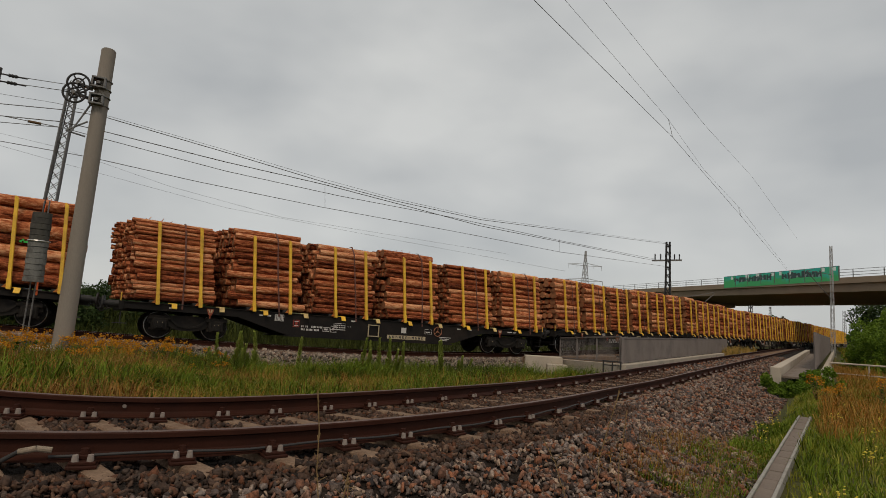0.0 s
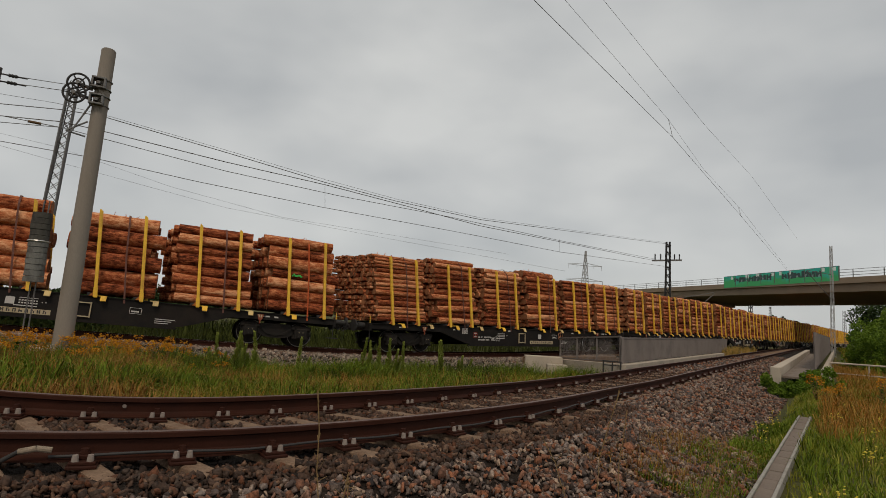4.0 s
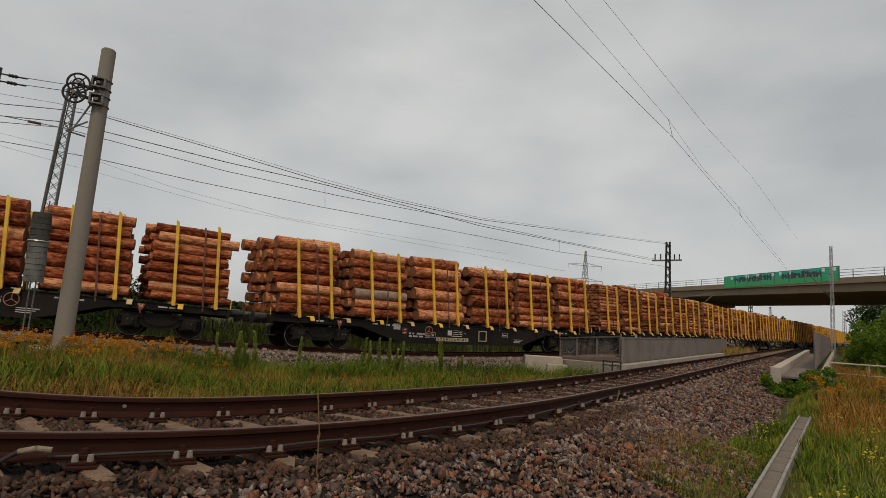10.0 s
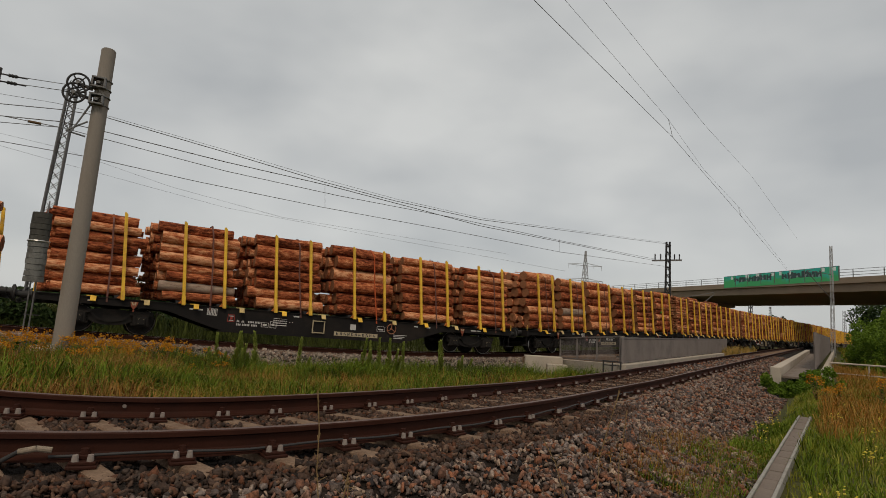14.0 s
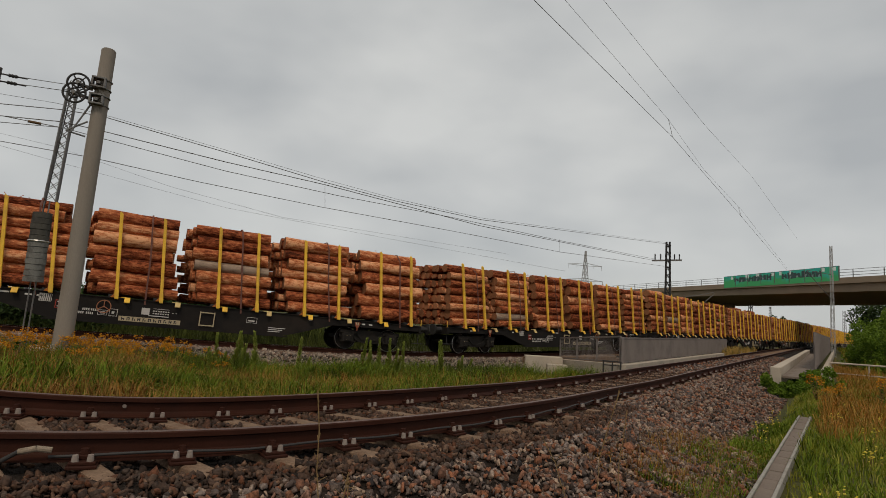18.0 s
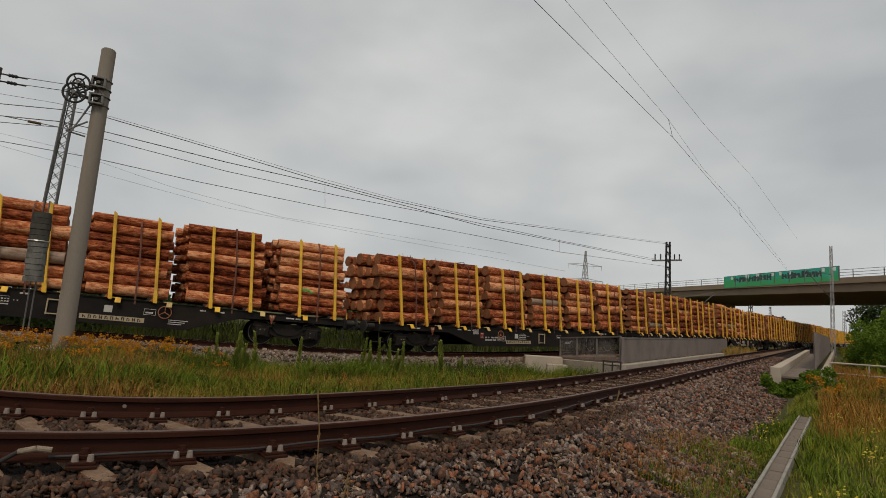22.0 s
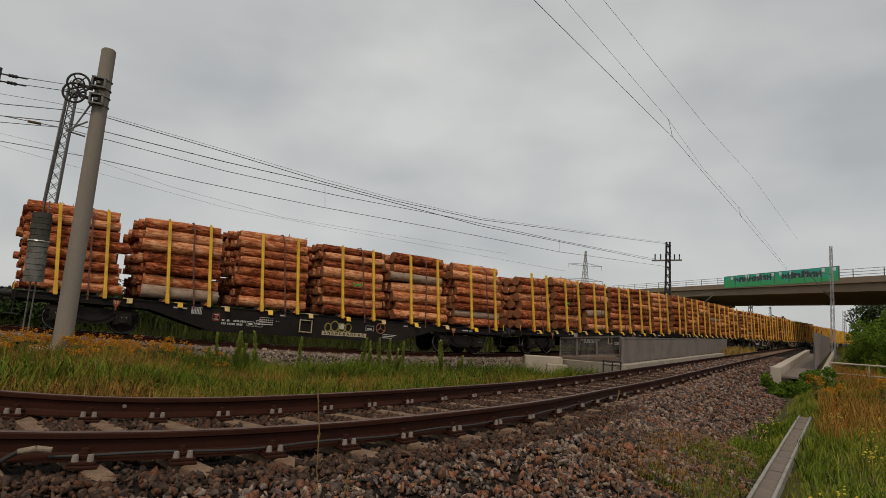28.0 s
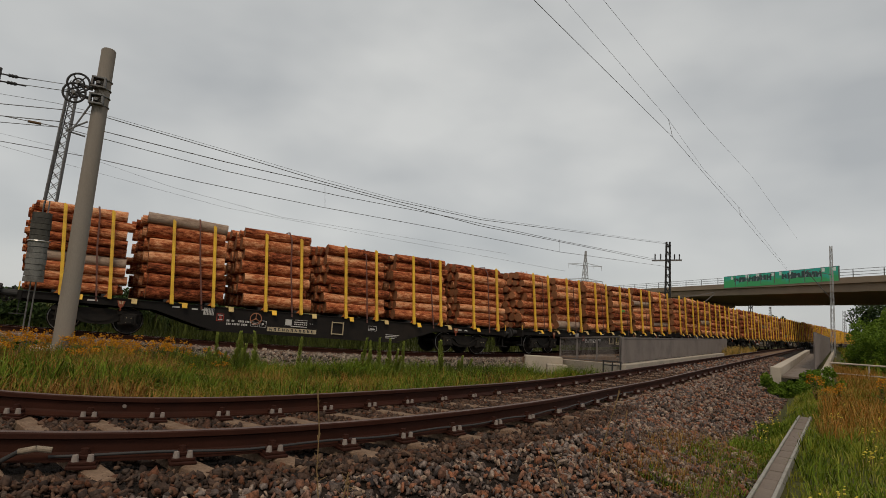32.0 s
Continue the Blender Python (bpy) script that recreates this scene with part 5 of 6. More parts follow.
for k in range(44):
    part("slab", SLAB, None, walkway, "", on_walk(0.6 + 0.9 * k, -0.63, -0.28 + 0.006 * (k % 3)))
bar_fence(RAILING, 0.0, RAILING.length, 0.0, 0.0, 1.6, 18, "tall grey steel bar fence along the walkway", 0.08)
thing("concrete_post", on_walk(3.0, -1.5, -1.15), "stout pale concrete post at the walkway end", "post", data=mesh_of("concrete_post", box(bmesh.new(), -0.14, 0.14, -0.12, 0.12, 0, 1.2, 0.03), M_CONC))
thing("concrete_post", on_walk(-0.1, 0.0, -1.0), "pale concrete end post of the kerb", "post", data=mesh_of("concrete_post", box(bmesh.new(), -0.1, 0.1, -0.16, 0.16, 0, 1.02, 0.03), M_CONC))

hand = thing("tube_railing", Matrix(), "low grey tube railing in the dry meadow", "railing")
HR = [Vector((16.6, 24.2, 0.28)), Vector((18.6, 22.4, 0.30)), Vector((20.5, 20.7, 0.33))]
for a, b in zip(HR, HR[1:]):
    part("tube", rod(bmesh.new(), a, b, 0.035, 8), M_CONC, hand)
    part("tube", rod(bmesh.new(), a - Vector((0, 0, 0.42)), b - Vector((0, 0, 0.42)), 0.025, 8), M_CONC, hand)
    mid = (a + b) / 2
    part("post", rod(bmesh.new(), mid, mid - Vector((0, 0, 0.9)), 0.03, 8), M_CONC, hand)
part("post", rod(bmesh.new(), HR[0], HR[0] - Vector((0, 0, 0.9)), 0.03, 8), M_CONC, hand)

gate = thing("steel_frame", Matrix(), "low dark steel handrail frame beside the underpass kerb", "railing")
GA, GB = Vector((6.05, 20.9, 0.0)), Vector((6.75, 20.95, -0.02))
part("top_bar", bar(bmesh.new(), GA, GB, 0.05, 0.05), M_BLACK, gate)
part("middle_bar", bar(bmesh.new(), GA - Vector((0, 0, 0.14)), GB - Vector((0, 0, 0.14)), 0.035, 0.035), M_BLACK, gate)
for u in (0.04, 0.52, 0.96):
    q = GA.lerp(GB, u)
    part("post", bar(bmesh.new(), q, q - Vector((0, 0, 1.0)), 0.045, 0.045), M_BLACK, gate)

# ---- cable trough with lids ----
M_WALLTOP = mat("pale_trough_edge", (0.3, 0.28, 0.25), 0.9, 0.2, 5, 60, 0.3, 0.004, dirt=(0.16, 0.14, 0.11))
TA, TB = Vector((1.53, 3.37, -0.39)), Vector((7.67, 11.96, -0.39))
trough = thing("cable_trough", Matrix(), "concrete cable trough with flat lids beside the ballast", "cable trough")
td = (TB - TA).normalized()
tq = Matrix.Translation(TA) @ Matrix.Rotation(math.atan2(td.y, td.x), 4, "Z")
tl = (TB - TA).length
for y in (-0.098, 0.098):
    part("trough_wall", box(bmesh.new(), 0, tl, y - 0.018, y + 0.018, -0.3, 0.02, 0.006), M_WALLTOP, trough, "", tq)
R = random.Random(8)
k, x = 0, 0.0
while x < tl - 0.1:
    bm = box(bmesh.new(), 0.006, 0.494, -0.077, 0.077, -0.05, 0.0, 0.006)
    part("lid", bm, M_TROUGH, trough, "", tq @ pose(x, 0, R.uniform(-0.004, 0.01), R.uniform(-1, 1), 0, R.uniform(-0.8, 0.8)))
    x += 0.5

# ---- cable along the near rail ----
wire([tuple(LINE.at(s, -0.115, -0.128 + 0.008 * math.sin(s * 5.2))) for s in np.arange(0.93, 12, 0.2)], 0.01, "thin grey cable clipped along the foot of the rail", 0.0, "rail_cable", M_CABLE)


# ---- ballast stones ----
RNG = np.random.default_rng(5)


def stone_shapes(n):
    out = []
    for _ in range(n):
        bm = bmesh.new()
        p = RNG.uniform(-1, 1, (12, 3)) * np.array([1.15, 0.9, 0.62]) * RNG.uniform(0.8, 1.2, 3)
        p /= np.maximum(np.linalg.norm(p, axis=1)[:, None], 0.4) ** 0.45
        for v in p:
            bm.verts.new(v)
        bmesh.ops.convex_hull(bm, input=bm.verts[:])
        bmesh.ops.delete(bm, geom=[v for v in bm.verts if not v.link_faces], context="VERTS")
        bmesh.ops.triangulate(bm, faces=bm.faces[:])
        bm.verts.index_update()
        out.append((np.array([v.co for v in bm.verts]), np.array([[v.index for v in f.verts] for f in bm.faces])))
        bm.free()
    return out


STONES = stone_shapes(20)


def turns(n):
    q = RNG.normal(size=(n, 4))
    q /= np.linalg.norm(q, axis=1)[:, None]
    w, x, y, z = q.T
    return np.stack([np.stack([1 - 2 * (y * y + z * z), 2 * (x * y - z * w), 2 * (x * z + y * w)], -1),
                     np.stack([2 * (x * y + z * w), 1 - 2 * (x * x + z * z), 2 * (y * z - x * w)], -1),
                     np.stack([2 * (x * z - y * w), 2 * (y * z + x * w), 1 - 2 * (x * x + y * y)], -1)], 1)


def scatter(shapes, pos, size):
    """Many small solids in one mesh: vertices and triangles."""
    VV, TT, base = [], [], 0
    which = RNG.integers(0, len(shapes), len(pos))
    for k, (v, t) in enumerate(shapes):
        idx = np.nonzero(which == k)[0]
        if not len(idx):
            continue
        R = turns(len(idx))
        s = size[idx][:, None, None] * RNG.uniform(0.65, 1.2, (len(idx), 1, 3))
        P = np.einsum("nij,nvj->nvi", R, v[None] * s) + pos[idx][:, None, :]
        VV.append(P.reshape(-1, 3))
        TT.append((t[None] + base + np.arange(len(idx))[:, None, None] * len(v)).reshape(-1, 3))
        base += len(idx) * len(v)
    return np.concatenate(VV), np.concatenate(TT)


LINE_PROFILE = np.array([(-3.4, -0.74), (-2.35, -0.66), (-1.6, -0.46), (-0.9, -0.24), (-0.55, -0.205), (-0.32, -0.25), (0.2, -0.25), (GAUGE - 0.2, -0.25), (GAUGE + 0.5, -0.215), (GAUGE + 1.15, -0.5)])


def line_stones(s0, s1, o0, o1, density, size):
    n = int((s1 - s0) * (o1 - o0) * density)
    s, o = RNG.uniform(s0, s1, n), RNG.uniform(o0, o1, n)
    z = np.interp(o, LINE_PROFILE[:, 0], LINE_PROFILE[:, 1])
    u = (o + 0.036) / GAUGE
    near = np.min(abs(s[:, None] - (NEAR_S[None] + (FAR_S - NEAR_S)[None] * u[:, None])), axis=1)
    blocked = ((near < 0.115) & (o > -0.43) & (o < GAUGE + 0.4) & (RNG.uniform(0, 1, n) > 0.012 + 0.14 * (o < -0.35))) | (abs(o + 0.036) < 0.10) | (abs(o - GAUGE + 0.036) < 0.10)
    z = np.where((o > 0.1) & (o < GAUGE - 0.1), z + 0.034, z + 0.02 * (near < 0.12))
    keep = ~blocked
    s, o, z = s[keep], o[keep], z[keep]
    p = LINE.at(s, 0, 0)
    a = LINE.heading(s)
    p = np.stack([p[:, 0] - np.sin(a) * o, p[:, 1] + np.cos(a) * o, p[:, 2] + z + RNG.uniform(-0.2, 0.75, len(s)) * size * 0.5], -1)
    return p, size * RNG.lognormal(-0.05, 0.28, len(s)) * 0.5


P, Z = [], []
PI, ZI = [], []
for args in ((-3.5, 9, -2.45, -0.8, 860, 0.06), (-3.5, 9, GAUGE - 0.05, 2.5, 520, 0.06), (0.5, 4.6, -2.8, -2.45, 260, 0.055), (9, 20, -2.5, 0.05, 330, 0.075), (9, 20, GAUGE - 0.05, 2.5, 240, 0.075), (20, 48, -1.8, 2.3, 70, 0.115)):
    p, z = line_stones(*args)
    keep = abs(-(p[:, 0] - TA.x) * td.y + (p[:, 1] - TA.y) * td.x) > 0.16
    P.append(p[keep])
    Z.append(z[keep])
V, T = scatter(STONES, np.concatenate(P), np.concatenate(Z))
thing("ballast_stones", Matrix(), "loose coarse grey and rust-brown ballast stones", "ballast", kind="stuff", data=np_mesh("ballast_stones", V, T, mats=(M_STONE,)))

for args in ((-3.5, 9, -0.8, 0.05, 820, 0.06), (-3.5, 9, 0.05, GAUGE - 0.05, 620, 0.06), (9, 20, 0.05, GAUGE - 0.05, 300, 0.066)):
    p, z = line_stones(*args)
    PI.append(p)
    ZI.append(z)
V, T = scatter(STONES, np.concatenate(PI), np.concatenate(ZI))
thing("ballast_stones", Matrix(), "dark rust-stained ballast stones between the rails", "ballast", kind="stuff", data=np_mesh("ballast_stones", V, T, mats=(M_STONE_IN,)))

n = 22000
s, o = RNG.uniform(-6, 26, n), RNG.uniform(-3.05, -0.9, n)
z = np.interp(o, [-3.1, -1.75, -0.9], [-0.95, -0.24, -0.22])
a = TRAIN.heading(s)
p = TRAIN.at(s)
p = np.stack([p[:, 0] - np.sin(a) * o, p[:, 1] + np.cos(a) * o, p[:, 2] + z + RNG.uniform(-0.01, 0.03, n)], -1)
V, T = scatter(STONES, p, RNG.lognormal(-0.05, 0.3, n) * 0.05)
thing("ballast_stones", Matrix(), "pale grey-brown ballast stones beside the train track", "ballast", kind="stuff", data=np_mesh("ballast_stones", V, T, mats=(M_STONE_PALE,)))


# ---- grass and flowers ----
def mat_leafy(name, colors, rough=0.8):
    m = bpy.data.materials.new(name)
    m.use_nodes = True
    nt = m.node_tree
    b = nt.nodes["Principled BSDF"]
    b.inputs["Roughness"].default_value = rough
    b.inputs["Specular IOR Level"].default_value = 0.1
    geo, rp, nz, mx = (nt.nodes.new(k) for k in ("ShaderNodeNewGeometry", "ShaderNodeValToRGB", "ShaderNodeTexNoise", "ShaderNodeMath"))
    tc = nt.nodes.new("ShaderNodeTexCoord")
    nz.inputs["Scale"].default_value, nz.inputs["Detail"].default_value = 0.9, 3
    nt.links.new(tc.outputs["Object"], nz.inputs["Vector"])
    mx.operation = "MULTIPLY_ADD"
    mx.inputs[1].default_value = 0.8
    nt.links.new(geo.outputs["Random Per Island"], mx.inputs[0])
    sh = nt.nodes.new("ShaderNodeMath")
    sh.operation = "MULTIPLY_ADD"
    sh.inputs[1].default_value, sh.inputs[2].default_value = 1.6, -0.7
    nt.links.new(nz.outputs["Fac"], sh.inputs[0])
    nt.links.new(sh.outputs[0], mx.inputs[2])
    nt.links.new(mx.outputs[0], rp.inputs[0])
    while len(rp.color_ramp.elements) < len(colors):
        rp.color_ramp.elements.new(0.5)
    for i, (e, c) in enumerate(zip(rp.color_ramp.elements, colors)):
        e.position, e.color = i / (len(colors) - 1), (*c, 1)
    nt.links.new(rp.outputs[0], b.inputs["Base Color"])
    return m


G1, G2, G3, STRAW = (0.06, 0.08, 0.006), (0.13, 0.15, 0.011), (0.21, 0.205, 0.02), (0.46, 0.26, 0.05)
M_GRASS = mat_leafy("mixed_green_grass", [(0.025, 0.045, 0.004), G1, G2, G1, G3, (0.20, 0.12, 0.02), (0.26, 0.19, 0.035), STRAW])
M_GRASS_R = mat_leafy("green_meadow_grass", [G1, G2, G3, (0.2, 0.22, 0.03), (0.29, 0.28, 0.05), (0.40, 0.31, 0.09)])
M_DRY = mat_leafy("dry_russet_grass", [(0.11, 0.09, 0.014), (0.22, 0.125, 0.025), (0.27, 0.10, 0.016), (0.30, 0.15, 0.03), (0.40, 0.24, 0.065)])
M_GOLD = mat_leafy("dry_golden_grass", [(0.16, 0.13, 0.025), (0.28, 0.19, 0.05), (0.36, 0.22, 0.06), (0.42, 0.28, 0.09)])
M_LEAF = mat_leafy("shrub_leaves", [(0.04, 0.075, 0.006), (0.07, 0.12, 0.01), (0.105, 0.165, 0.015), (0.15, 0.21, 0.025)])
M_LEAFDARK = mat_leafy("dark_tree_leaves", [(0.018, 0.032, 0.01), (0.03, 0.05, 0.014), (0.045, 0.07, 0.02)])
M_WEED = mat_leafy("dark_green_weeds", [(0.018, 0.04, 0.004), (0.035, 0.075, 0.006), (0.07, 0.13, 0.012), (0.12, 0.2, 0.02)])
M_WEED2 = mat_leafy("bright_green_weeds", [(0.035, 0.055, 0.004), (0.07, 0.105, 0.007), (0.12, 0.165, 0.014), (0.18, 0.22, 0.024)])
M_FARWEED = mat_leafy("dull_olive_weeds", [(0.012, 0.016, 0.004), (0.025, 0.032, 0.006), (0.045, 0.055, 0.01), (0.075, 0.085, 0.016)])
M_RUSSET = mat_leafy("russet_stalks", [(0.10, 0.05, 0.012), (0.2, 0.085, 0.02), (0.30, 0.17, 0.045), (0.2, 0.16, 0.03)])
M_SPIKE = mat_leafy("pale_green_spike", [(0.17, 0.22, 0.03), (0.27, 0.31, 0.06), (0.38, 0.38, 0.10)])
M_ORANGE = mat_leafy("orange_yellow_petals", [(0.24, 0.075, 0.006), (0.42, 0.16, 0.008), (0.60, 0.29, 0.014)])
M_YELPET = mat_leafy("yellow_petals", [(0.55, 0.42, 0.03), (0.65, 0.52, 0.08)])
M_WPET = mat_leafy("white_petals", [(0.6, 0.58, 0.5), (0.7, 0.7, 0.64)])
M_STEM = mat("dry_stem", (0.2, 0.13, 0.06), 0.9, 0.3, 6, 40, 0)
M_TRUNK = mat("grey_brown_trunk", (0.10, 0.075, 0.055), 0.9, 0.3, 5, 30, 0.5, 0.01)


def blades(x, y, z, h, w, lean):
    """Bent grass blades: three triangles each."""
    n = len(x)
    a, l = RNG.uniform(0, 2 * np.pi, n), RNG.uniform(0, 2 * np.pi, n)
    lx, ly = np.cos(l) * lean * h, np.sin(l) * lean * h
    wx, wy = np.cos(a) * w, np.sin(a) * w
    V = np.stack([np.stack([x - wx, y - wy, z], -1), np.stack([x + wx, y + wy, z], -1),
                  np.stack([x + lx * 0.3 - wx * 0.75, y + ly * 0.3 - wy * 0.75, z + h * 0.6], -1),
                  np.stack([x + lx * 0.3 + wx * 0.75, y + ly * 0.3 + wy * 0.75, z + h * 0.6], -1),
                  np.stack([x + lx, y + ly, z + h * np.sqrt(np.maximum(0.2, 1 - lean ** 2))], -1)], 1).reshape(-1, 3)
    k = np.arange(n)[:, None, None] * 5
    T = (np.array([[0, 1, 3], [0, 3, 2], [2, 3, 4]])[None] + k).reshape(-1, 3)
    return V, T


def patchy(x, y, scale, seed):
    """Smooth 0..1 noise over the ground."""
    r = np.random.default_rng(seed)
    out = np.zeros_like(x)
    for k in range(5):
        f = scale * 1.7 ** k
        a, p = r.uniform(0, 6.28), r.uniform(0, 6.28)
        out += np.sin((x * np.cos(a) + y * np.sin(a)) * f + p + 1.3 * np.sin((y * np.cos(a) - x * np.sin(a)) * f * 0.7)) / 1.4 ** k
    return 1 / (1 + np.exp(-1.2 * out))


def meadow(name, label, s0, s1, o0, o1, n, h0, h1, w, material, path=LINE, other=None, seed=1, thin=0.0, lean=0.5):
    """Grass over a strip beside a track; other keeps clear of the second track's ballast."""
    s = s0 + (s1 - s0) * RNG.uniform(0, 1, n) ** 1.25
    o = RNG.uniform(o0, o1, n)
    p, a = path.at(s), path.heading(s)
    x, y = p[:, 0] - np.sin(a) * o, p[:, 1] + np.cos(a) * o
    keep = np.ones(n, bool)
    if other is not None:
        q, lo, hi = other
        _, d, _ = q.near(x, y)
        keep &= (d > lo) & (d < hi)
    # keep the cable trough and the walkway clear
    tx, ty = x - TA.x, y - TA.y
    along, off = tx * td.x + ty * td.y, -tx * td.y + ty * td.x
    keep &= ~((abs(off) < 0.13) & (along > -1) & (along < tl + 0.2))
    wx, wy = x - WALK.a[0], y - WALK.a[1]
    along, off = wx * WALK.d[0] + wy * WALK.d[1], -wx * WALK.d[1] + wy * WALK.d[0]
    keep &= ~((off < 0.4) & (off > -1.8) & (along > 0.2) & (along < 45))
    tuft = patchy(x, y, 1.1, seed)
    keep &= RNG.uniform(0, 1, n) > thin * (1 - tuft)
    x, y, tuft = x[keep], y[keep], tuft[keep]
    z = ground_height(x, y) - 0.02
    h = RNG.uniform(h0, h1, len(x)) * (0.5 + 0.8 * tuft)
    if path is LINE:
        st, dt, _ = TRAIN.near(x, y)
        h = h * (1 - 0.3 * smooth(1.0, 5.0, st) * smooth(-9.0, -3.5, dt) * (dt < 0))
    V, T = blades(x, y, z, h, w * RNG.uniform(0.6, 1.3, len(x)), np.minimum(RNG.uniform(0.12, lean, len(x)) ** 0.8, 0.98))
    return thing(name, Matrix(), label, "grass", kind="stuff", data=np_mesh(name, V, T, mats=(material,)))


meadow("grass", "tall green and straw-coloured wild grass between the tracks", -7, 22, GAUGE + 0.85, 17, 140000, 0.12, 0.42, 0.0048, M_GRASS, LINE, (TRAIN, -40, -3.3), 1, 0.45, 1.3)
meadow("grass", "tall straw-coloured dry grass stalks between the tracks", -7, 20, GAUGE + 1.0, 16, 9000, 0.3, 0.65, 0.0035, M_DRY, LINE, (TRAIN, -40, -3.2), 12, 0.8, 1.0)
meadow("grass", "leafy green weeds between the tracks", -7, 20, GAUGE + 1.0, 16, 70000, 0.14, 0.55, 0.008, M_WEED2, LINE, (TRAIN, -40, -3.8), 13, 0.9, 1.3)
meadow("grass", "russet sorrel stalks between the tracks", -7, 16, GAUGE + 1.0, 16, 34000, 0.2, 0.55, 0.006, M_RUSSET, LINE, (TRAIN, -40, -3.6), 15, 1.0, 1.2)
meadow("grass", "tall leafy weeds round the ragwort", -8, 3.6, -7.4, -2.9, 42000, 0.22, 0.66, 0.009, M_WEED2, TRAIN, None, 33, 0.5, 1.2)
meadow("grass", "reddish stems among the ragwort", -8, 3.8, -7.6, -2.9, 9000, 0.25, 0.7, 0.005, M_RUSSET, TRAIN, None, 34, 0.8, 1.1)
meadow("grass", "leafy green weeds at the foot of the train ballast", 2.5, 14.5, -8.2, -4.6, 42000, 0.22, 0.7, 0.008, M_WEED2, TRAIN, None, 35, 0.9, 1.1)
meadow("grass", "dark stemmed weeds among the grass", 2.0, 12.0, -8.2, -5.2, 6000, 0.3, 0.8, 0.006, M_FARWEED, TRAIN, None, 36, 1.0, 0.8)
meadow("grass", "short green grass at the edge of the ballast", -4, 40, GAUGE + 0.75, GAUGE + 2.4, 9000, 0.1, 0.3, 0.006, M_GRASS_R, LINE, (TRAIN, -40, -3.0), 2, 0.6)
meadow("grass", "overgrown grass behind the train", -25, 60, 2.8, 14, 22000, 0.4, 0.95, 0.016, M_FARWEED, TRAIN, None, 3, 0.2)
meadow("grass", "rank dark weeds and brambles along the far side of the line", -45, 80, 12, 24, 20000, 0.9, 1.7, 0.035, M_FARWEED, TRAIN, None, 23, 0.3, 0.8)
meadow("grass", "green meadow grass with clover on the slope", 1.5, 30, -9.5, -2.7, 80000, 0.06, 0.22, 0.006, M_GRASS_R, LINE, None, 4, 0.35)
meadow("grass", "dry russet grass on the slope", 10.5, 42, -14, -3.4, 75000, 0.2, 0.7, 0.005, M_DRY, LINE, None, 6, 0.85, 1.2)
meadow("grass", "green weeds among the dry grass of the slope", 2.5, 30, -12, -2.9, 90000, 0.08, 0.3, 0.007, M_WEED2, LINE, None, 16, 0.9, 1.2)
meadow("grass", "dry golden grass between the tracks near the bridge", 44, 110, 2.4, 4.6, 14000, 0.8, 1.5, 0.02, M_GOLD, LINE, (TRAIN, -20, -2.6), 7, 0.2)
meadow("grass", "rough green grass beyond the walkway", 30, 160, -40, -4.5, 16000, 0.5, 1.2, 0.03, M_GRASS, LINE, None, 8, 0.3)


def at_ground(x, y):
    return float(ground_height(np.array([x]), np.array([y]))[0])


def blobs(bm, c, r, n, rnd, size):
    for _ in range(n):
        a, q = rnd.uniform(0, 6.28), r * math.sqrt(rnd.random())
        bmesh.ops.create_icosphere(bm, subdivisions=1, radius=size * rnd.uniform(0.6, 1.2),
                                   matrix=Matrix.Translation((c[0] + q * math.cos(a), c[1] + q * math.sin(a), c[2] + rnd.uniform(-0.06, 0.04))) @ Matrix.Diagonal((1, 1, 0.6, 1)))


def ragwort(seed, petals, name, label):
    rnd = random.Random(seed)
    f = thing(name, Matrix(), label, "flower", "wild flowers")
    h = rnd.uniform(0.4, 0.85)
    bm = bmesh.new()
    for k in range(6):
        a = rnd.uniform(0, 6.28)
        tip = (0.16 * math.cos(a), 0.16 * math.sin(a), h * rnd.uniform(0.65, 1.0))
        rod(bm, (0, 0, 0), (tip[0] * 0.4, tip[1] * 0.4, tip[2] * 0.55), 0.006, 5)
        rod(bm, (tip[0] * 0.4, tip[1] * 0.4, tip[2] * 0.55), tip, 0.004, 5)
        hb = bmesh.new()
        blobs(hb, tip, 0.095, 18, rnd, 0.018 if petals is M_ORANGE else 0.008)
        part("flower_head", hb, petals, f)["kind"] = "stuff"
    part("stem", bm, M_STEM, f)["kind"] = "stuff"
    n = 90
    q = np.array([[rnd.uniform(0.05, 0.8), rnd.uniform(0, 6.28), rnd.uniform(0.05, 0.15)] for _ in range(n)])
    c = np.stack([0 * q[:, 0], 0 * q[:, 0], q[:, 0] * h * 0.8], -1)
    d = np.stack([np.cos(q[:, 1]) * q[:, 2], np.sin(q[:, 1]) * q[:, 2], 0.04 + 0 * q[:, 1]], -1)
    w = np.stack([-np.sin(q[:, 1]) * 0.02, np.cos(q[:, 1]) * 0.02, 0 * q[:, 1]], -1)
    V = np.stack([c, c + d * 0.5 + w, c + d, c + d * 0.5 - w], 1).reshape(-1, 3)
    T = (np.array([[0, 1, 2], [0, 2, 3]])[None] + np.arange(n)[:, None, None] * 4).reshape(-1, 3)
    part("leaves", np_mesh("leaves", V, T, mats=(M_WEED,)), None, f)["kind"] = "stuff"
    return f


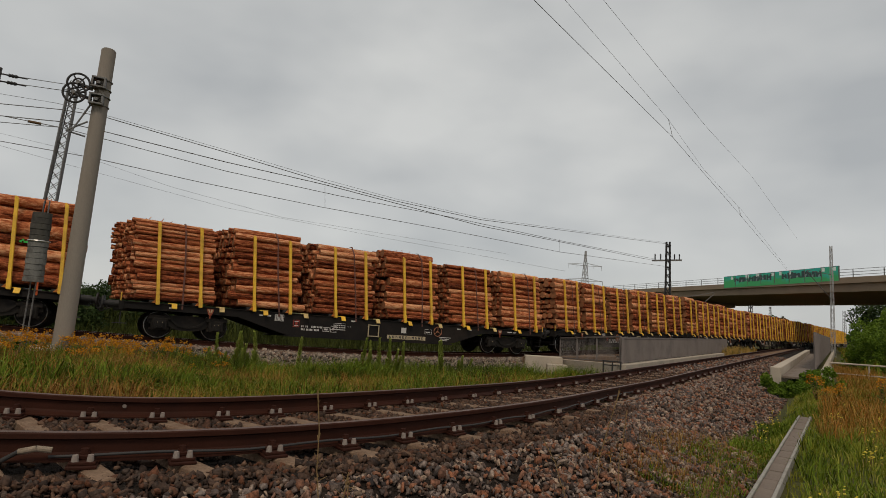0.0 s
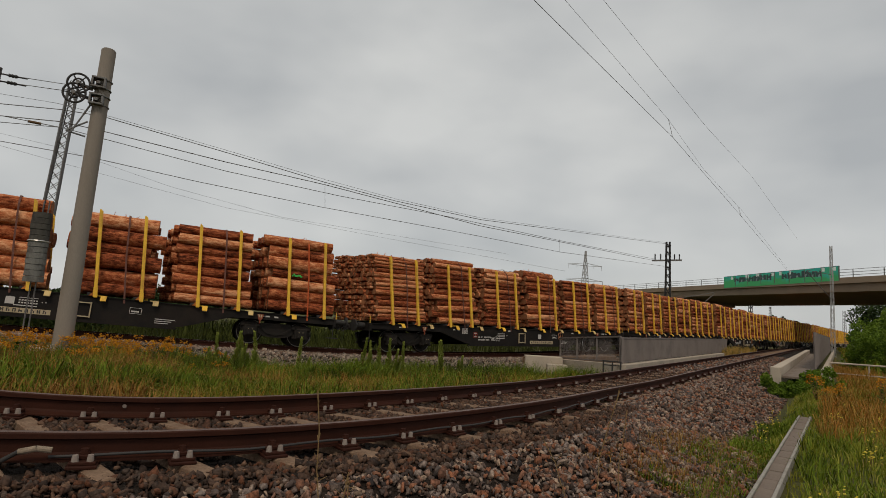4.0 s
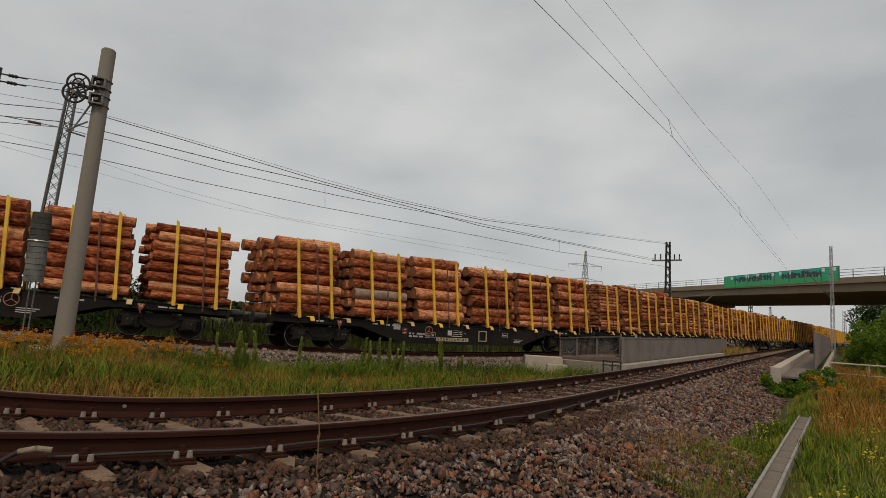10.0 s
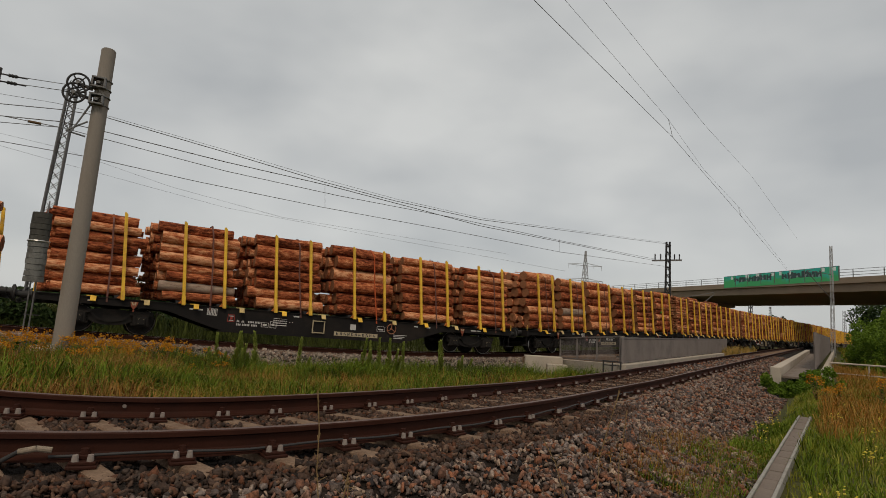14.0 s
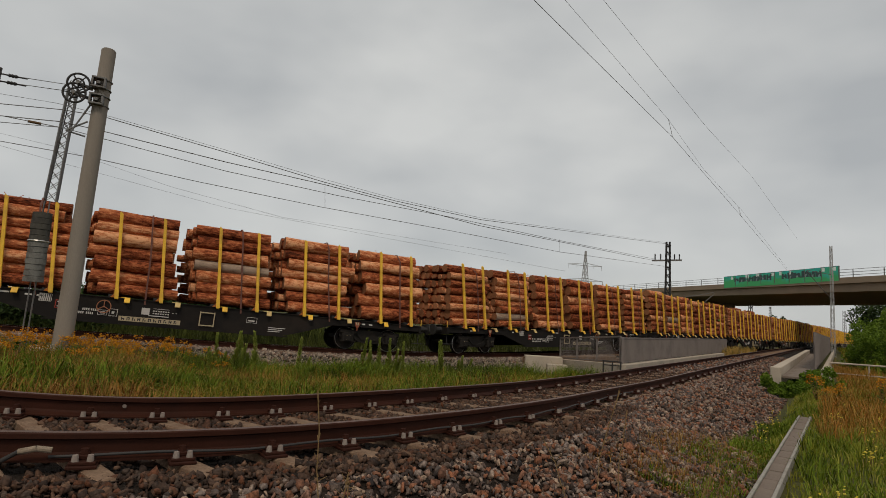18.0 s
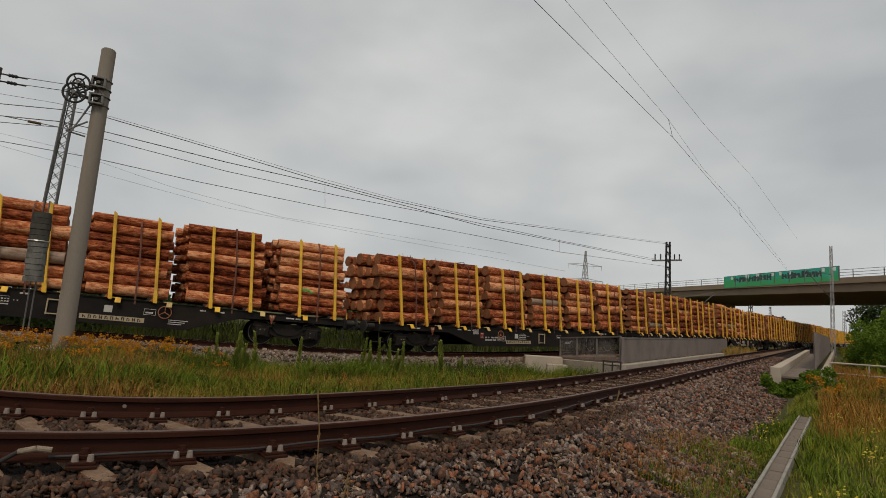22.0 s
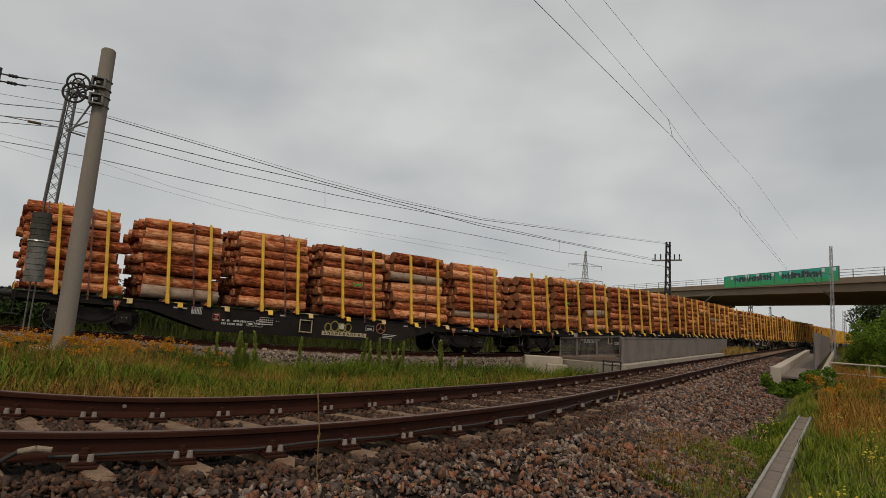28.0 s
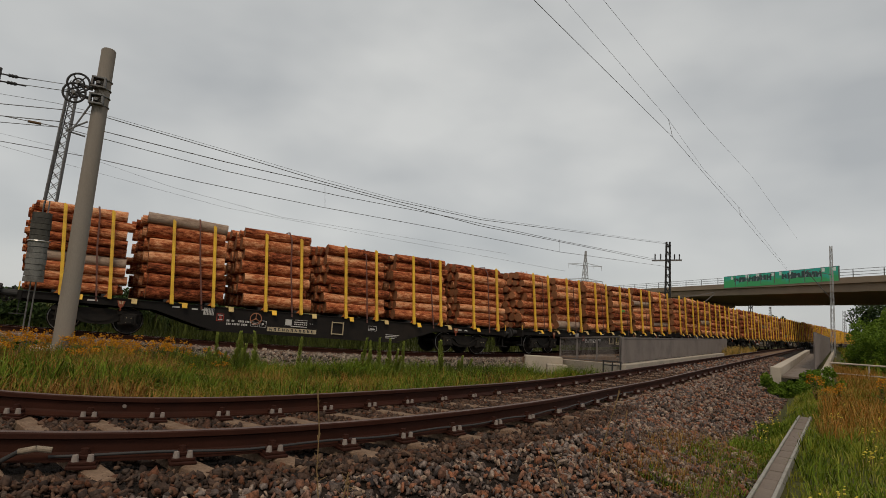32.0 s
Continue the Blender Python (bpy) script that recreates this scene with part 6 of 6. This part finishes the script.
def spike_plant(seed):
    rnd = random.Random(seed)
    f = thing("spike_plant", Matrix(), "tall pale green weed with a leafy upright spike", "plant", "tall weeds")
    for k in range(rnd.choice((2, 3, 4))):
        x, y, h = rnd.uniform(-0.12, 0.12), rnd.uniform(-0.15, 0.15), rnd.uniform(0.6, 1.3)
        part("stem", rod(bmesh.new(), (x, y, 0), (x * 2.2, y * 1.8, h), 0.008, 5), M_STEM, f)
        n = 300
        t = np.array([rnd.uniform(0.02, 1) ** 0.8 for _ in range(n)])
        a = np.array([rnd.uniform(0, 6.28) for _ in range(n)])
        r = 0.14 * (1 - t) ** 1.2 + 0.03 + 0.02 * np.array([rnd.random() for _ in range(n)])
        c = np.stack([x + 1.2 * x * t, y + 0.8 * y * t, t * h], -1)
        d = np.stack([np.cos(a) * r, np.sin(a) * r, 0.075 + 0 * a], -1)
        side = np.stack([-np.sin(a) * 0.018, np.cos(a) * 0.018, 0 * a], -1)
        V = np.stack([c, c + d * 0.5 + side, c + d, c + d * 0.5 - side], 1).reshape(-1, 3)
        T = (np.array([[0, 1, 2], [0, 2, 3]])[None] + np.arange(n)[:, None, None] * 4).reshape(-1, 3)
        part("spike", np_mesh("spike", V, T, mats=(M_SPIKE,)), None, f)
    return f


def plant_out(masters, spots):
    """Copies of the masters over the spots; the masters take the first ones."""
    rnd = random.Random(21)
    for i, (x, y) in enumerate(spots):
        m = pose(x, y, at_ground(x, y) - 0.03, rnd.uniform(-6, 6), rnd.uniform(-6, 6), rnd.uniform(0, 360))
        if i < len(masters):
            masters[i].matrix_basis = m
        else:
            copy_thing(masters[i % len(masters)], m)


R = random.Random(31)
spots = []
while len(spots) < 170:
    s, o = R.uniform(-6.5, 3.6), -3.0 - 5.5 * R.random()
    if R.random() < 0.3 + 0.7 * (s < 2.0) * (o > -6.5):
        spots.append(tuple(TRAIN.at(s, o)[:2]))
plant_out([ragwort(k, M_ORANGE, "ragwort", "wild ragwort with orange-yellow flower heads") for k in range(4)], spots)
spots = []
while len(spots) < 44:
    s, o = R.uniform(3.0, 15), R.uniform(-5.6, -2.5)
    q = LINE.at(s, o)
    if abs(-(q[0] - TA.x) * td.y + (q[1] - TA.y) * td.x) > 0.4:
        spots.append(tuple(q[:2]))
small = []
for k in range(3):
    rnd = random.Random(50 + k)
    f = thing("meadow_flower", Matrix(), "low meadow plant with small yellow flowers", "flower", "meadow flowers")
    for q in range(5):
        x, y, h = rnd.uniform(-0.12, 0.12), rnd.uniform(-0.12, 0.12), rnd.uniform(0.12, 0.3)
        part("stem", rod(bmesh.new(), (x, y, 0), (x, y, h), 0.003, 4), M_STEM, f)
        hb = bmesh.new()
        blobs(hb, (x, y, h), 0.012, 4, rnd, 0.013)
        part("flower_head", hb, M_YELPET, f)["kind"] = "stuff"
    small.append(f)
plant_out(small, spots)
spots = [tuple(TRAIN.at(*q)[:2]) for q in ((3.35, -6.4), (3.5, -6.0), (3.65, -6.4), (3.8, -6.2), (4.0, -6.6), (4.15, -6.0), (4.4, -6.5), (6.9, -6.4), (7.1, -6.1), (7.3, -6.6), (7.45, -6.3), (7.7, -6.6), (7.9, -6.2), (8.15, -6.5), (9.6, -6.4), (9.85, -6.1), (10.2, -6.3), (5.3, -6.9))]
plant_out([spike_plant(k) for k in range(4)], spots)

# dry stalks standing in the ballast before the camera
for x, y, h, lx in ((-0.6, 3.25, 0.86, -0.06), (-0.49, 3.3, 0.42, 0.03), (-0.45, 3.3, 0.4, -0.01), (1.22, 4.35, 0.98, 0.17), (1.42, 4.45, 0.85, 0.06), (2.2, 4.6, 0.5, 0.08), (-0.9, 3.1, 0.2, -0.05), (1.75, 4.1, 0.42, 0.1), (1.95, 4.35, 0.55, 0.12), (2.3, 4.9, 0.6, 0.1), (2.15, 4.15, 0.4, -0.05), (2.55, 5.0, 0.5, 0.05), (1.55, 3.85, 0.3, 0.06), (1.0, 4.2, 0.6, -0.2)):
    z = at_ground(x, y)
    q = LINE.near(np.array([x]), np.array([y]))
    z = max(z, float(q[2][0] + np.interp(q[1][0], LINE_PROFILE[:, 0], LINE_PROFILE[:, 1])))
    f = thing("dry_stalk", pose(x, y, z - 0.03), "thin dry straw-coloured weed stalk in the ballast", "weed", "dry stalks")
    bm = bmesh.new()
    pts = [Vector((lx * u * u + 0.01 * math.sin(9 * u), 0, h * u)) for u in (0, 0.25, 0.5, 0.75, 1)]
    for a, b in zip(pts, pts[1:]):
        rod(bm, a, b, 0.0032, 5)
    part("stem", bm, M_STEM, f)
    rnd = random.Random(int(x * 100))
    bm = bmesh.new()
    for k in range(9):
        u = rnd.uniform(0.35, 1)
        rod(bm, (lx * u * u, 0, h * u), (lx * u * u + rnd.uniform(-0.05, 0.05), rnd.uniform(-0.03, 0.03), h * u + rnd.uniform(0.01, 0.06)), 0.0018, 4)
    part("twig", bm, M_STEM, f)["kind"] = "stuff"


# ---- shrubs and trees ----
def leaf_cloud(centres, radii, n, size):
    k = RNG.integers(0, len(centres), n)
    d = RNG.normal(size=(n, 3))
    d /= np.linalg.norm(d, axis=1)[:, None]
    P = centres[k] + d * (radii[k] * RNG.uniform(0.45, 1.05, n) ** 0.6)[:, None]
    R = turns(n)
    s = size * RNG.uniform(0.6, 1.3, (n, 1, 1))
    q = np.array([[-0.5, 0, 0], [0, -0.32, 0.06], [0.6, 0, 0], [0, 0.32, 0.06]])
    V = (np.einsum("nij,vj->nvi", R, q) * s + P[:, None, :]).reshape(-1, 3)
    T = (np.array([[0, 1, 2], [0, 2, 3]])[None] + np.arange(n)[:, None, None] * 4).reshape(-1, 3)
    return V, T


def tree(name, label, x, y, h, w, n, size, material, seed, base=0.25, clumps=40):
    rnd = random.Random(seed)
    z = at_ground(x, y) - 0.05
    t = thing(name, pose(x, y, z), label, "shrub" if name == "shrub" else "tree", "green growth")
    bm = bmesh.new()
    cs, rs = [], []
    rod(bm, (0, 0, 0), (0.03 * h, 0, h * 0.55), 0.02 * h, 8, 0.012 * h)
    for k in range(clumps):
        a, u = rnd.uniform(0, 6.28), rnd.random()
        zz = h * (base + (1 - base) * u)
        rr = w * 0.5 * math.sqrt(max(0.05, 1 - (2 * u - 0.8) ** 2 * 0.55)) * math.sqrt(rnd.random())
        c = (rr * math.cos(a), rr * math.sin(a), zz * rnd.uniform(0.85, 1.0))
        cs.append(c)
        rs.append(w * rnd.uniform(0.08, 0.2))
        if k % 3 == 0:
            rod(bm, (0.01 * h, 0, h * rnd.uniform(0.12, 0.45)), c, 0.008 * h, 5, 0.003 * h)
    part("trunk", bm, M_TRUNK, t)
    V, T = leaf_cloud(np.array(cs), np.array(rs), n, size)
    part("crown", np_mesh("crown", V, T, mats=(material,)), None, t)
    return t


GREEN = "bushy green deciduous shrub beyond the railing"
for i, (x, y, h, w, n, sz, mt) in enumerate(((22.9, 29.3, 2.5, 3.2, 16000, 0.1, M_LEAF), (25.6, 30.5, 3.3, 4.0, 16000, 0.105, M_LEAF), (29.0, 31.0, 3.6, 4.4, 7000, 0.15, M_LEAFDARK),
                                             (29.5, 37.0, 3.9, 4.5, 9000, 0.15, M_LEAF), (35.0, 39.0, 6.0, 5.4, 7000, 0.18, M_LEAFDARK))):
    tree("shrub", GREEN, x, y, h, w, n, sz, mt, 60 + i, 0.05)
for i, (x, y, h, w) in enumerate(((70.0, 88.0, 9.0, 9.0), (80.0, 100.0, 11.0, 10.0), (62.0, 70.0, 7.0, 7.0), (78.0, 78.0, 9.0, 9.0))):
    tree("tree", "dark green tree near the road bridge", x, y, h, w, 5000, 0.4, M_LEAFDARK, 80 + i, 0.15)
for i, (x, y, h, w) in enumerate(((-20.0, 36.5, 3.0, 4.0), (-17.6, 35.5, 2.5, 3.0), (-23.5, 39.0, 2.5, 3.5), (-18.4, 25.2, 1.6, 2.2), (-16.4, 25.8, 1.5, 2.2), (-20.4, 24.6, 1.4, 2.4))):
    tree("shrub", "grey-green bush behind the train", x, y, h, w, 3500, 0.16, M_LEAFDARK, 90 + i, 0.1)
for i in range(9):
    x, y = TRAIN.at(150 + 14 * i, R.uniform(12, 30))[:2]
    tree("tree", "distant leafy tree beyond the bridge", float(x), float(y), R.uniform(6, 9), 8, 1500, 0.6, M_LEAFDARK, 100 + i, 0.1, 20)
for i, (s, o, h, w) in enumerate(((-0.5, -0.15, 0.55, 0.6), (-0.3, -0.7, 0.5, 0.9), (0.6, -1.3, 0.6, 0.9), (-0.9, -0.4, 0.4, 0.7), (0.4, -0.5, 0.5, 0.6), (-1.6, -1.0, 0.3, 0.8), (-0.6, 0.2, 0.75, 0.7), (-1.0, -0.9, 0.7, 0.9), (-0.7, -1.4, 0.8, 0.9), (0.2, -1.0, 0.75, 0.8), (-1.3, -0.2, 0.5, 0.7))):
    x, y = WALK.at(s, o)[:2]
    tree("shrub", "low leafy weeds round the end of the kerb", float(x), float(y), h, w, 1800, 0.07, M_LEAF, 120 + i, 0.0, 18)
# a line of far woods along the horizon
n = 26000
a = RNG.uniform(-1.0, 1.25, n)
r = RNG.uniform(420, 620, n)
hz = RNG.uniform(0, 1, n) * (4 + 4 * patchy(a * 30, a * 0, 1.0, 9))
P = np.stack([np.sin(a) * r, np.cos(a) * r, hz - 1.0], -1)
R3 = turns(n)
q = np.array([[-0.5, 0, 0], [0, -0.4, 0.06], [0.6, 0, 0], [0, 0.4, 0.06]]) * 3.4
V = (np.einsum("nij,vj->nvi", R3, q) + P[:, None, :]).reshape(-1, 3)
T = (np.array([[0, 1, 2], [0, 2, 3]])[None] + np.arange(n)[:, None, None] * 4).reshape(-1, 3)
thing("far_woods", Matrix(), "low dark green woods on the horizon", "woods", kind="stuff", data=np_mesh("far_woods", V, T, mats=(M_LEAFDARK,)))
# flowers among the dry grass of the slope, and white umbels by the mast
spots = []
while len(spots) < 8:
    s, o = R.uniform(12.5, 22), R.uniform(-8.5, -3.2)
    spots.append(tuple(LINE.at(s, o)[:2]))
plant_out([ragwort(70 + k, M_ORANGE, "ragwort", "wild ragwort with orange-yellow flower heads on the slope") for k in range(2)], spots)
spots = [tuple(TRAIN.at(R.uniform(-1.5, 1.5), R.uniform(-7.0, -5.5))[:2]) for _ in range(3)]
plant_out([ragwort(90, M_WPET, "umbel", "wild plant with small white umbels in the grass")], spots)
# taped joint where the rail cable comes out of the ballast
joint = thing("cable_joint", Matrix(), "taped pale cable joint at the foot of the rail", "cable")
pts = [LINE.at(s, -0.14, u) for s, u in ((0.6, -0.26), (0.69, -0.16), (0.78, -0.1), (0.87, -0.08), (0.95, -0.09))]
for k, (a, b) in enumerate(zip(pts, pts[1:])):
    part("sleeve", rod(bmesh.new(), a, b, 0.014 if k < 2 else 0.019, 10), M_BLACK if k < 2 else M_TAPE, joint)
# low weeds and dry bits on both sides of the cable trough
def verge(label, n, a0, a1, o0, o1, h0, h1, w, material, thin, seed):
    u, o = RNG.uniform(a0, a1, n), RNG.uniform(o0, o1, n)
    x, y = TA.x + td.x * u - td.y * o, TA.y + td.y * u + td.x * o
    t = patchy(x, y, 2.2, seed)
    k = RNG.uniform(0, 1, n) > thin * (1 - t)
    x, y, t = x[k], y[k], t[k]
    _, d, zl = LINE.near(x, y)
    z = np.maximum(ground_height(x, y), zl + np.interp(d, LINE_PROFILE[:, 0], LINE_PROFILE[:, 1])) - 0.02
    V, T = blades(x, y, z, RNG.uniform(h0, h1, len(x)) * (0.5 + 0.8 * t), w * RNG.uniform(0.6, 1.3, len(x)), np.minimum(RNG.uniform(0.2, 1.3, len(x)), 0.97))
    thing("grass", Matrix(), label, "grass", kind="stuff", data=np_mesh("grass", V, T, mats=(material,)))


verge("low green weeds between the ballast and the cable trough", 5500, 2.0, 6.2, 0.16, 0.95, 0.04, 0.16, 0.006, M_WEED2, 0.8, 41)
verge("dry bent grass along the foot of the ballast", 4200, 1.5, 7.0, 0.2, 1.3, 0.06, 0.22, 0.003, M_RUSSET, 0.9, 42)
verge("green weeds at the far end of the cable trough", 5000, 6.0, 10.6, 0.15, 0.75, 0.05, 0.22, 0.008, M_WEED2, 0.7, 43)


# ---- small fittings ----
for k, (x, y, z) in enumerate(((-11.4, 14.04, 6.767), (-11.4, 14.03, 6.57))):
    ins = thing("insulator", pose(x, y, z, 0, 2, 21), "dark ribbed insulator in the overhead wire", "insulator", "wire insulators")
    part("rod", rod(bmesh.new(), (-0.35, 0, 0), (0.35, 0, 0), 0.02, 8), M_BLACK, ins)
    for q in range(3):
        part("disc", rod(bmesh.new(), (0.07 * q - 0.05, 0, 0), (0.07 * q, 0, 0), 0.05, 12, 0.035), M_BLACK, ins)
    part("clamp", box(bmesh.new(), -0.3, -0.22, -0.03, 0.03, -0.02, 0.16, 0.006), M_BLACK, ins)
dot = thing("marker_stud", pose(*LINE.at(1.22, GAUGE - 0.036 - 0.012, -0.075)), "small round white marker stud on the rail web", "stud",
            data=mesh_of("marker_stud", rod(bmesh.new(), (0.006, -0.01, 0), (-0.006, 0.004, 0), 0.016, 12), M_WHITECAP))
for p, q in (((-4.62, 21.01, 6.07), (-4.54, 21.02, 5.1)), ((6.1, 29.49, 5.67), (6.12, 29.48, 5.01)), ((5.5, 13.74, 6.5), (5.26, 12.89, 5.75)), ((11.85, 22.47, 6.4), (11.26, 21.12, 5.7))):
    wire([p, q], 0.006, "short dropper between two overhead wires", 0.0, "dropper")


motions()
